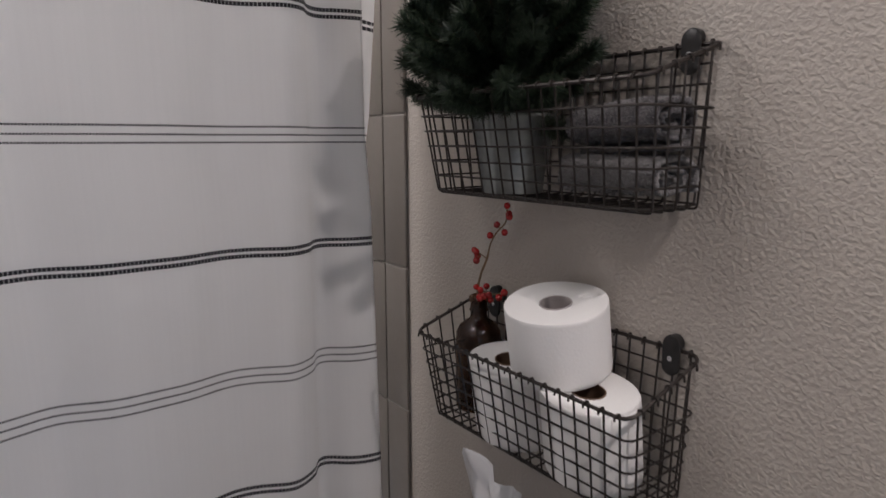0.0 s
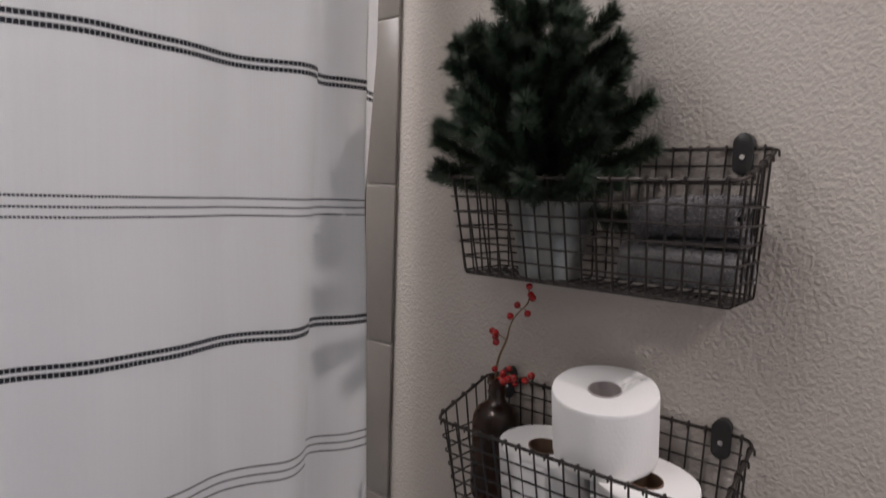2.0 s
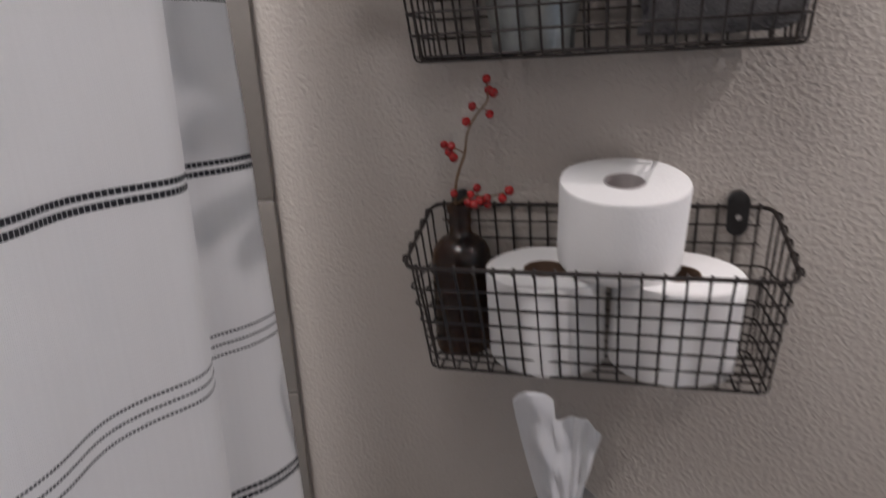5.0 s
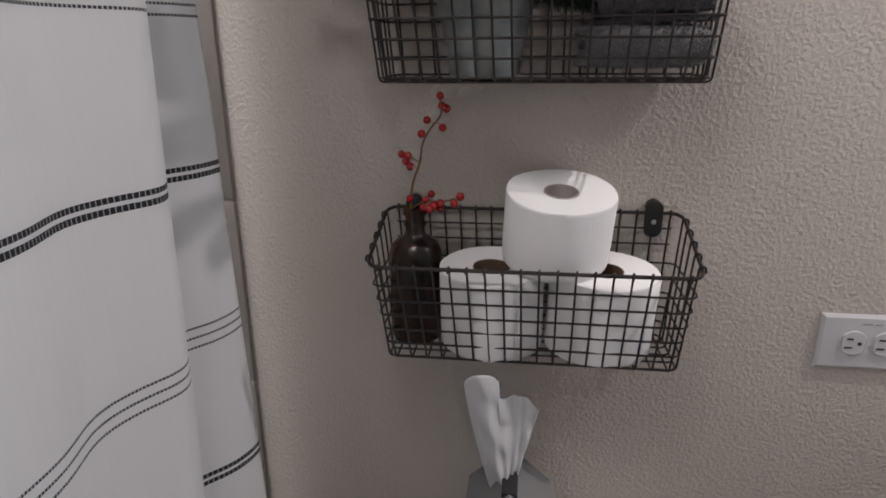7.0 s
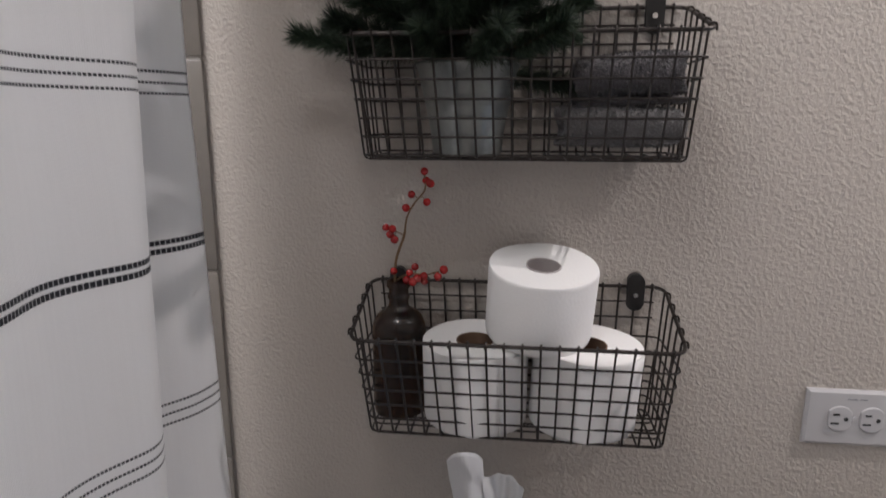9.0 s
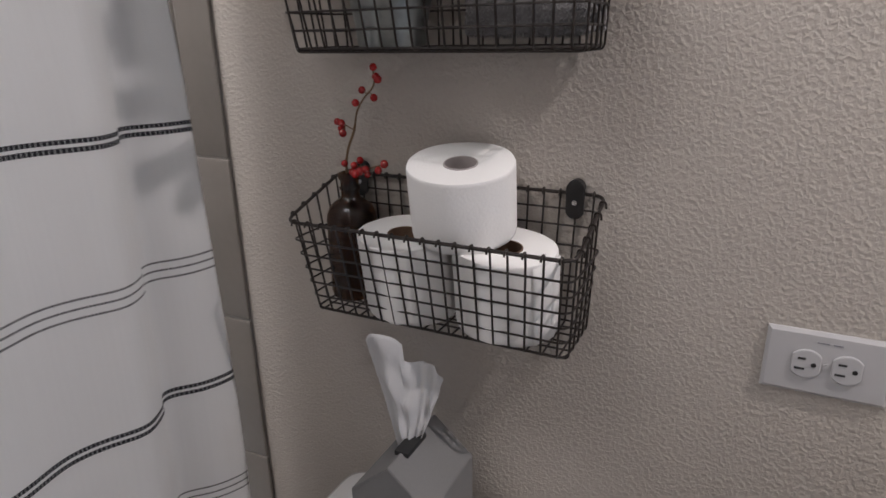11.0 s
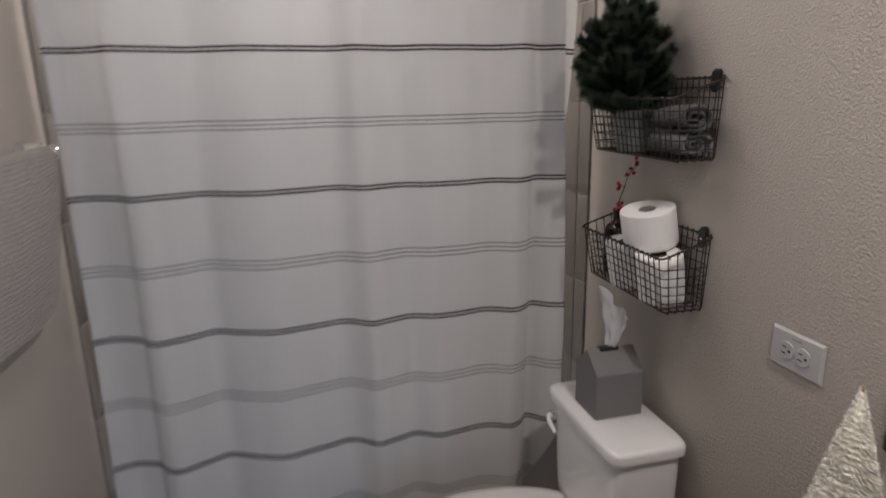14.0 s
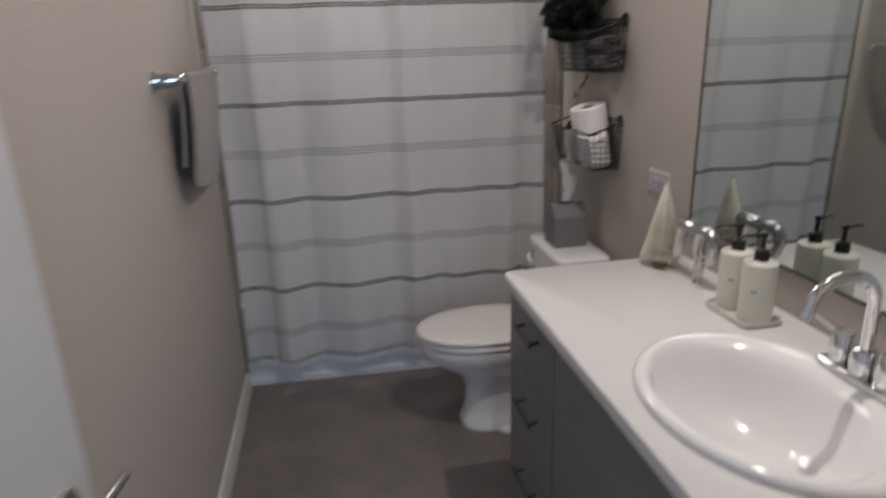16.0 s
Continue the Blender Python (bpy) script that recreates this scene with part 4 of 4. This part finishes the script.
BX, BY = -0.049, 0.3010
bot = empty("bottle", (BX, BY, LOW), "dark amber glass apothecary bottle", "bottle")
part("glass", lathe([(0.026, 0.001), (0.0330, 0.004), (0.0345, 0.012), (0.0345, 0.112), (0.0335, 0.122), (0.0290, 0.132), (0.021, 0.139), (0.0140, 0.143), (0.0125, 0.148), (0.0125, 0.168), (0.0150, 0.170), (0.0150, 0.177), (0.0120, 0.179),
                     (0.0100, 0.178), (0.0100, 0.148), (0.012, 0.141), (0.018, 0.137), (0.0270, 0.129), (0.0312, 0.119), (0.0321, 0.110), (0.0321, 0.012), (0.025, 0.006)], (BX, BY, LOW), 40), M_AMBER, bot, angle=50)
part("thread_ring", lathe([(0.0126, 0.154), (0.0142, 0.156), (0.0142, 0.158), (0.0126, 0.160)], (BX, BY, LOW), 32, False, False), M_AMBER, bot)

sprig = empty("berry_sprig", (BX, BY, LOW + 0.16), "artificial twig with glossy red berries in the bottle", "berry sprig")
stem_pts = smooth_path([(BX, BY, LOW + 0.02), (BX, BY + 0.004, LOW + 0.15), (BX + 0.004, BY + 0.004, 1.262), (BX + 0.010, BY - 0.006, 1.296), (BX + 0.014, BY - 0.009, 1.318), (BX + 0.018, BY - 0.018, 1.336), (BX + 0.024, BY - 0.031, 1.353), (BX + 0.027, BY - 0.030, 1.372)], 6)
part("stem", tube(stem_pts, [0.0017] * 20 + [0.0012] * (len(stem_pts) - 20), 8), M_STEM, sprig)
side = smooth_path([(BX + 0.002, BY + 0.002, 1.240), (BX - 0.004, BY - 0.014, 1.250), (BX - 0.006, BY - 0.036, 1.250), (BX - 0.004, BY - 0.052, 1.254)], 5)
part("side_stem", tube(side, 0.0011, 7), M_STEM, sprig)
side2 = smooth_path([(BX + 0.010, BY - 0.006, 1.296), (BX + 0.004, BY + 0.006, 1.304), (BX + 0.002, BY + 0.012, 1.305)], 4)
part("side_stem", tube(side2, 0.0009, 6), M_STEM, sprig)
random.seed(11)
BERRIES = [(0.027, -0.030, 1.376), (0.029, -0.032, 1.364), (0.024, -0.038, 1.361), (0.022, -0.014, 1.347), (0.019, -0.034, 1.338), (0.014, -0.008, 1.331), (0.004, 0.016, 1.307), (0.000, 0.007, 1.306), (0.006, 0.011, 1.298), (-0.002, 0.004, 1.293),
           (0.000, 0.006, 1.252), (-0.004, -0.022, 1.259), (-0.010, -0.016, 1.253), (-0.012, -0.026, 1.246), (-0.010, -0.034, 1.249), (-0.006, -0.034, 1.241), (-0.016, -0.021, 1.243), (-0.002, -0.058, 1.256), (-0.006, -0.051, 1.248), (-0.008, -0.012, 1.243)]
for bx, by, bz in BERRIES:
    c = Vector((BX + bx, BY + by, bz))
    r = random.uniform(0.0046, 0.0056)
    berry = part("berry", lathe([(0.0008, -r), (r * 0.62, -0.8 * r), (r * 0.96, -0.3 * r), (r, 0.05 * r), (r * 0.9, 0.45 * r), (r * 0.6, 0.82 * r), (0.0008, r)], tuple(c), 12), M_BERRY, sprig)
    near = min(stem_pts[12:] + side + side2, key=lambda p: (p - c).length)
    if 0.003 < (near - c).length < 0.03:
        part("stalk", tube([near, near.lerp(c, 0.5) + Vector((0, 0, 0.002)), c], 0.0006, 5), M_STEM, berry)

# ---------- in the upper basket ----------
PX, PY, PZ = -0.066, 0.214, UPP + 0.001
buck = empty("bucket", (PX, PY, PZ), "small galvanised metal bucket holding the little tree", "bucket")
part("wall", lathe([(0.036, 0.001), (0.039, 0.0), (0.0405, 0.004), (0.0425, 0.030), (0.0432, 0.032), (0.0575, 0.094), (0.0590, 0.0955), (0.0605, 0.098), (0.0590, 0.1005), (0.0572, 0.099), (0.0562, 0.094), (0.0395, 0.010)], (PX, PY, PZ), 40, True, True), M_ZINC, buck, angle=35)
part("moss", lathe([(0.052, 0.078), (0.048, 0.083), (0.030, 0.089), (0.010, 0.092)], (PX, PY, PZ), 24), M_SOIL, buck, "dark filling")


def rolled_towel(cx, cz, rx, rz, y0, y1, material, label, turns, sag, seed):
    """A washcloth rolled up, its axis along the wall; the spiral shows at the ends, and a pile of short loops stands all over."""
    t = empty("washcloth", (cx, (y0 + y1) / 2, cz - rz), label, "towel", "washcloths in the basket")
    random.seed(seed)
    n, ny = 46 * 3, 30
    rows = []
    for j in range(ny + 1):
        v = j / ny
        y = y0 + (y1 - y0) * v
        row = []
        for i in range(n + 1):
            s = i / n
            a = -2 * math.pi * turns * s + 0.7
            k = (0.16 + 0.84 * s) * (1 + 0.03 * math.sin(3 * a + 4 * v + seed) + 0.02 * math.sin(7 * a - 9 * v) + random.gauss(0, 0.006)) * (1 - 0.05 * abs(2 * v - 1) ** 6)
            c, sn = math.cos(a), math.sin(a)
            row.append((cx + rx * k * math.copysign(abs(c) ** 0.8, c), y + random.gauss(0, 0.0006) + 0.004 * math.sin(2 * a + seed) + 0.006 * (s - 0.5) * (1 if v > 0.5 else -1), cz + rz * k * math.copysign(abs(sn) ** 0.8, sn) - sag * v * v))
        rows.append(row)
    c = part("cloth", loft(rows, False, False, False), material, t, angle=180)
    so = c.modifiers.new("thickness", "SOLIDIFY")
    so.thickness, so.offset = 0.0060, -1
    # pile
    bm = bmesh.new()
    outer = int(n * (1 - 1.05 / turns))
    for _ in range(4200):
        j, i = random.randrange(ny), random.randrange(outer, n)
        p = Vector(rows[j][i]).lerp(Vector(rows[j + 1][i + 1]), random.random())
        o = Vector((p.x - cx, 0, p.z - cz + sag * (j / ny) ** 2)).normalized()
        o = (o + Vector((random.gauss(0, 0.5), random.gauss(0, 0.5), random.gauss(0, 0.5)))).normalized()
        w = o.orthogonal().normalized() * 0.0006
        e = p + o * random.uniform(0.0012, 0.0030)
        bm.faces.new([bm.verts.new(q) for q in (p - w, p + w, e + w, e - w)])
    part("nap", bm, material, t, smooth=False, kind="stuff")
    return t


rolled_towel(-0.062, UPP + 0.0295, 0.0455, 0.0275, -0.020, 0.108, M_TERRY_L, "light grey terry washcloth rolled up in the wire basket", 2.2, 0.0, 5)
rolled_towel(-0.064, UPP + 0.0875, 0.0440, 0.0310, -0.022, 0.092, M_TERRY_D, "dark grey terry washcloth rolled up on a lighter one", 2.4, 0.006, 8)


def needles(bm, pts, count, length, spread, tip_share=0.32):
    """Flat thin needles set round a twig, leaning to its tip."""
    n = len(pts) - 1
    for _ in range(count):
        t = random.random() ** 0.85 * n
        k = min(int(t), n - 1)
        p = pts[k].lerp(pts[k + 1], t - k)
        d = (pts[k + 1] - pts[k]).normalized()
        o = d.orthogonal().normalized()
        a = random.uniform(0, 2 * math.pi)
        o = math.cos(a) * o + math.sin(a) * d.cross(o)
        w = (d * random.uniform(0.5, 1.1) + o * spread * random.uniform(0.75, 1.15)).normalized()
        w = (w + Vector((0, 0, random.uniform(-0.25, 0.05)))).normalized()
        ln = length * random.uniform(0.65, 1.15)
        side = w.cross(Vector((random.gauss(0, 1), random.gauss(0, 1), random.gauss(0, 1)))).normalized() * 0.00048
        q = p + w * ln * 0.55 + Vector((0, 0, -0.0008))
        e = p + w * ln
        v = [bm.verts.new(x) for x in (p - side, p + side, q + side * 0.8, e, q - side * 0.8)]
        f = bm.faces.new(v)
        f.material_index = 1 if random.random() < tip_share else 0


def clear_of_wall(p):
    return Vector((min(p.x, -0.012), p.y, p.z))


def little_tree():
    t = empty("christmas_tree", (PX, PY, PZ + 0.09), "small artificial green fir tree standing in the bucket", "tree")
    random.seed(21)
    top = Vector((PX - 0.012, PY + 0.040, 1.745))
    trunk = [Vector((PX, PY, PZ + 0.05)), Vector((PX - 0.004, PY + 0.012, 1.60)), top]
    part("trunk", tube(trunk, [0.005, 0.004, 0.003], 8), M_TWIG, t)
    # twigs: height on the trunk, compass direction (0 = along the wall to the tub, 90 = into the room), reach, rise
    twigs = [(1.735, 10, 0.080, 0.120), (1.735, 180, 0.088, 0.052), (1.715, 60, 0.05, 0.05), (1.70, 10, 0.082, 0.030), (1.70, 120, 0.07, 0.04)]
    for lev, (z, n, reach, rise) in enumerate(((1.528, 10, 0.150, 0.012), (1.555, 9, 0.142, 0.025), (1.580, 8, 0.145, 0.035), (1.620, 7, 0.125, 0.040), (1.655, 7, 0.118, 0.045), (1.690, 5, 0.085, 0.04))):
        for i in range(n):
            a = 360 * i / n + 23 * lev + random.uniform(-14, 14)
            k = 0.92
            if 205 < a % 360 < 335:
                k = 0.34
            twigs.append((z + random.uniform(-0.010, 0.010), a, reach * k * random.uniform(0.72, 1.10), rise * random.uniform(0.3, 1.3)))
    twigs += [(1.69, 176, 0.112, 0.035), (1.66, 170, 0.125, 0.03), (1.67, 140, 0.11, 0.04), (1.745, 8, 0.070, 0.100), (1.74, 172, 0.075, 0.055), (1.51, 178, 0.150, -0.030), (1.53, 160, 0.13, 0.0), (1.59, 5, 0.165, 0.015), (1.528, 2, 0.185, 0.008), (1.535, 350, 0.16, 0.01), (1.645, 178, 0.122, 0.03), (1.62, 165, 0.13, 0.03), (1.59, 186, 0.12, 0.015), (1.68, 150, 0.10, 0.035), (1.66, 95, 0.10, 0.04), (1.60, 75, 0.12, 0.03), (1.57, 110, 0.12, 0.02), (1.625, 352, 0.165, 0.028), (1.69, 2, 0.115, 0.030)]
    twigs += [(1.545 + 0.011 * i, 60 + (47 * i) % 140, 0.085 + 0.012 * math.sin(2.3 * i), 0.028) for i in range(13)]
    twigs += [(1.552 + 0.012 * i, 150 + (37 * i) % 62, 0.092 + 0.014 * math.sin(1.7 * i), 0.026) for i in range(9)]
    for z, a, reach, rise in twigs:
        s = (z - trunk[0].z) / (top.z - trunk[0].z)
        p0 = trunk[0].lerp(top, max(0.0, min(1.0, s)))
        d = Vector((-math.sin(radians(a)), math.cos(radians(a)), 0))
        pts = [clear_of_wall(p0 + d * reach * u + Vector((0, 0, rise * u ** 1.4 - 0.012 * math.sin(math.pi * u)))) for u in (0, 0.2, 0.4, 0.6, 0.8, 1.0)]
        bm = bmesh.new()
        needles(bm, [p for p in pts], int(380 + 8600 * reach), 0.0240, 0.95)
        # a blunt tuft at the tip
        needles(bm, pts[-2:], 260, 0.0180, 0.75)
        for v in bm.verts:
            if v.co.x > -0.003:
                v.co.x = -0.003
        br = part("branch", bm, [M_NEEDLE, M_NEEDLE_TIP], t, smooth=False)
        part("twig", tube(pts, [0.0016] * 5 + [0.0008], 5), M_TWIG, br)
    return t


little_tree()

# ---------- on the toilet tank ----------
HZ = 0.7360


def tissue_house():
    x0, x1, y0, y1 = -0.194, -0.064, 0.112, 0.228
    ym, ze, zr = (y0 + y1) / 2, HZ + 0.119, HZ + 0.170
    h = empty("tissue_box", ((x0 + x1) / 2, ym, HZ), "grey house-shaped tissue box cover on the toilet tank", "tissue box")
    bm = bmesh.new()
    pent = [(y0, HZ), (y1, HZ), (y1, ze), (ym, zr), (y0, ze)]
    loft([[(x, y, z) for y, z in pent] for x in (x0, x1)], bm=bm)
    bmesh.ops.bevel(bm, geom=bm.edges[:], offset=0.0012, segments=2, affect="EDGES")
    part("body", bm, M_HOUSE, h, angle=25)
    part("slot", box(-0.160, -0.110, ym - 0.010, ym + 0.010, zr - 0.006, zr + 0.0012, 0.0005), M_SLOT, h, "dark slot in the ridge")
    return ym, zr


ym, zr = tissue_house()


def tissue():
    """A sheet pulled up through the slot, gathered at its foot and crumpled."""
    random.seed(3)
    n, k = 60, 30
    bm = bmesh.new()
    rows = []
    for j in range(k + 1):
        t = j / k
        row = []
        for i in range(n + 1):
            s = i / n
            # tall and upright towards the tub, a low pointed flap on the other side
            tall = 0.160 * (1 - 0.5 * ((s - 0.22) / 0.5) ** 2) if s < 0.5 else 0.122 - 0.034 * (s - 0.5) / 0.5 + 0.008 * math.sin(9 * s)
            foot = ym + 0.024 - 0.030 * s
            head = ym + 0.056 - 0.090 * s ** 1.1
            y = foot + (head - foot) * t ** 0.9 + 0.006 * math.sin(2.5 * t) * (1 - s)
            z0 = zr - 0.051 * abs(foot - ym) / 0.058 - 0.004
            z = z0 + t * (zr - 0.006 + tall - z0)
            fold = 0.010 * math.sin(7.5 * s + 2.2 * t + 0.5) * (0.5 + 0.5 * t) + 0.0035 * math.sin(23 * s * s + 4 * t) * (1 - 0.4 * t) + 0.003 * math.sin(17 * t + 5 * s) * math.sin(4 * s)
            x = -0.128 + fold - 0.012 * t * (1 - s) + 0.030 * t * s
            row.append((x + random.gauss(0, 0.0003), y, z))
        rows.append(row)
    loft(rows, False, False, False, bm)
    t = thing("tissue", bm, M_TISSUE, "crumpled white tissue pulled up from the house-shaped box", "tissue", angle=180)
    so = t.modifiers.new("thickness", "SOLIDIFY")
    so.thickness = 0.0005


tissue()

# ---------- on the vanity top ----------


def bottle_brush_tree():
    cx, cy = -0.112, -0.520
    t = empty("bottle_brush_tree", (cx, cy, CZ), "cream bottle-brush Christmas tree on a cork foot", "decoration")
    part("foot", lathe([(0.024, 0.0005), (0.026, 0.004), (0.025, 0.016), (0.022, 0.018), (0.004, 0.0185)], (cx, cy, CZ), 24), M_CORK, t, "brown cork foot")
    part("stem", tube([(cx, cy, CZ + 0.017), (cx + 0.004, cy + 0.004, CZ + 0.245)], 0.0016, 8), M_CORK, t)
    part("core_cone", lathe([(0.034, 0.030), (0.032, 0.045), (0.016, 0.135), (0.003, 0.222), (0.001, 0.226)], (cx, cy, CZ), 24), M_BRISTLE, t)
    random.seed(17)
    tiers = 24
    for k in range(tiers):
        u = k / (tiers - 1)
        z = CZ + 0.034 + 0.202 * u
        r = 0.052 * (1 - u) ** 0.92 + 0.0055
        ox, oy = cx + 0.004 * u, cy + 0.004 * u
        bm = bmesh.new()
        m = int(150 + 330 * (1 - u))
        for i in range(m):
            a = 2 * math.pi * (i + random.random()) / m
            rr = r * random.uniform(0.90, 1.03) * (0.965 + 0.035 * math.sin(3 * a + 2.1 * k))
            zz = z + 0.0032 * math.sin(a + 0.4) + random.gauss(0, 0.0018)
            c, sn = math.cos(a), math.sin(a)
            p0, p1, p2 = Vector((ox, oy, zz + 0.001)), Vector((ox + rr * 0.6 * c, oy + rr * 0.6 * sn, zz)), Vector((ox + rr * c, oy + rr * sn, zz - 0.0035 + random.gauss(0, 0.001)))
            w = (Vector((-sn, c, 0)) + Vector((0, 0, random.uniform(-1.2, 1.2)))).normalized() * 0.00075
            bm.faces.new([bm.verts.new(q) for q in (p0 - w * 0.5, p0 + w * 0.5, p1 + w, p2 + w * 0.6, p2 - w * 0.6, p1 - w)])
        part("bristle_tier", bm, M_BRISTLE, t, smooth=False)


bottle_brush_tree()


def figurine():
    """A grazing animal in silver, smooth and without detail."""
    cx = -0.098
    z = CZ

    def P(y, h, dx=0.0):
        return (cx + 1.15 * dx, -0.655 + 1.17 * (y + 0.655), z + 1.13 * h)

    def limb(bm, points, radii, n=14):
        path = smooth_path(points, 4)
        k = len(path) - 1
        out = []
        for i in range(len(path)):
            u = i / k * (len(radii) - 1)
            a = min(int(u), len(radii) - 2)
            out.append(radii[a] + (radii[a + 1] - radii[a]) * (u - a))
        tube(path, out, n, bm)

    bm = bmesh.new()
    # rump, back, bowed neck and the head tucked in to the chest
    limb(bm, [P(-0.588, 0.112), P(-0.600, 0.124), P(-0.630, 0.127), P(-0.660, 0.125), P(-0.688, 0.130), P(-0.714, 0.128), P(-0.730, 0.108), P(-0.727, 0.084), P(-0.716, 0.066), P(-0.700, 0.062)],
         [0.012, 0.0195, 0.0190, 0.0180, 0.0185, 0.0175, 0.0155, 0.0140, 0.0130, 0.0085], 16)
    for top, knee, foot, dx in ((-0.602, -0.586, -0.568, -0.0045), (-0.604, -0.592, -0.578, 0.0045), (-0.676, -0.676, -0.673, -0.0045), (-0.678, -0.682, -0.684, 0.0045)):
        limb(bm, [P(top, 0.120, dx * 0.6), P(top + 0.004, 0.092, dx), P(knee, 0.052, dx), P(foot, 0.016, dx), P(foot - 0.002, 0.001, dx)], [0.0150, 0.0112, 0.0064, 0.0052, 0.0066], 12)
    limb(bm, [P(-0.586, 0.122), P(-0.579, 0.114), P(-0.577, 0.100)], [0.006, 0.0045, 0.002], 10)
    for s in (-1, 1):
        limb(bm, [P(-0.724, 0.082, s * 0.010), P(-0.714, 0.082, s * 0.020), P(-0.708, 0.080, s * 0.026)], [0.0045, 0.005, 0.0015], 10)
    f = thing("figurine", bm, M_SILVER, "shiny silver figurine of a grazing animal", "figurine", angle=180)
    rm = f.modifiers.new("fuse", "REMESH")
    rm.mode, rm.voxel_size, rm.use_smooth_shade = "VOXEL", 0.0022, True
    sm = f.modifiers.new("soften", "SMOOTH")
    sm.factor, sm.iterations = 0.5, 6


figurine()

TX0, TX1, TY0, TY1 = -0.160, -0.057, -0.965, -0.806
rings = []
for z, g in ((0.0005, -0.006), (0.002, -0.002), (0.012, 0.0), (0.013, -0.0015), (0.012, -0.004), (0.0065, -0.007), (0.006, -0.012)):
    rings.append(superring((TX0 + TX1) / 2, (TY0 + TY1) / 2, CZ + z, (TX1 - TX0) / 2 + g, (TY1 - TY0) / 2 + g, 9, 64))
thing("soap_tray", loft(rings), M_TRAY, "pale stone tray with a raised rim beneath two soap bottles", "tray", angle=45)


def soap_bottle(cy, turn):
    cx, z = -0.108, CZ + 0.0065
    b = empty("soap_dispenser", (cx, cy, z), "pale ceramic soap dispenser with a black pump, on the tray", "soap dispenser", "soap dispensers on the tray")
    part("bottle", lathe([(0.034, 0.0), (0.0365, 0.003), (0.037, 0.010), (0.037, 0.1335), (0.0364, 0.1365), (0.0345, 0.1385), (0.018, 0.1400), (0.0145, 0.1430), (0.0145, 0.148), (0.004, 0.148)], (cx, cy, z), 40), M_CERAMIC, b, angle=50)
    p = part("pump", lathe([(0.0155, 0.141), (0.0155, 0.163), (0.0140, 0.166), (0.0095, 0.167), (0.0052, 0.170), (0.0052, 0.194), (0.0080, 0.196), (0.0080, 0.205), (0.003, 0.207)], (cx, cy, z), 26), M_PUMP, b, "black plastic pump")
    d = Vector((math.cos(turn), math.sin(turn), 0))
    c = Vector((cx, cy, z + 0.199))
    part("nozzle", tube([c, c + d * 0.026, c + d * 0.046, c + d * 0.054 + Vector((0, 0, -0.005))], [0.0052, 0.0040, 0.0032, 0.0026], 10), M_PUMP, p)
    # a plain bar where a word stands
    rows = []
    for i in range(7):
        a = math.pi + 0.72 + 0.34 * (i / 6 - 0.5)
        rows.append([(cx + 0.0374 * math.cos(a), cy + 0.0374 * math.sin(a), z + 0.077 + h) for h in (-0.0016, 0.0016)])
    part("label_bar", loft(rows, False, False, False), M_INK, b)


soap_bottle(-0.845, math.pi * 0.92)
soap_bottle(-0.926, math.pi * 0.95)

# ---------- wall tiles ----------


def tile_mesh(name, x0, x1, y0, y1, z0, z1, bevel):
    return finish(box(x0, x1, y0, y1, z0, z1, bevel, 2), name, M_TILE, True, 30)


def tiling(name, wall, wx, s, ye):
    """A bullnose column and full tiles beyond it; wx is the wall's face, s its side into the room."""
    thick = 0.009
    thing(name, box(wx + s * 0.0005, wx + s * 0.0055, ye + 0.004, YN - 0.001, 0.0, 2.3), M_GROUT, "pale grout bed of the tub surround", "grout", kind="structure", smooth=False)
    for c, (ya, yb, bev) in enumerate(((ye, ye + 0.073, 0.004), (ye + 0.0755, ye + 0.358, 0.0014), (ye + 0.3605, ye + 0.643, 0.0014), (ye + 0.6455, YN - 0.002, 0.0014))):
        me = tile_mesh("tile", min(wx + s * 0.001, wx + s * thick), max(wx + s * 0.001, wx + s * thick), ya, yb, 0.00125, TILE_H - 0.00125, bev)
        for k in range(int((ZC - TILE_Z0) / TILE_H)):
            o = new("tile", me)
            o.parent = wall
            o.location = (0, 0, TILE_Z0 + k * TILE_H)


tiling("tile_bed_east", wall_east, 0.0, -1, 0.562)
tiling("tile_bed_west", wall_west, XW, 1, 0.615)
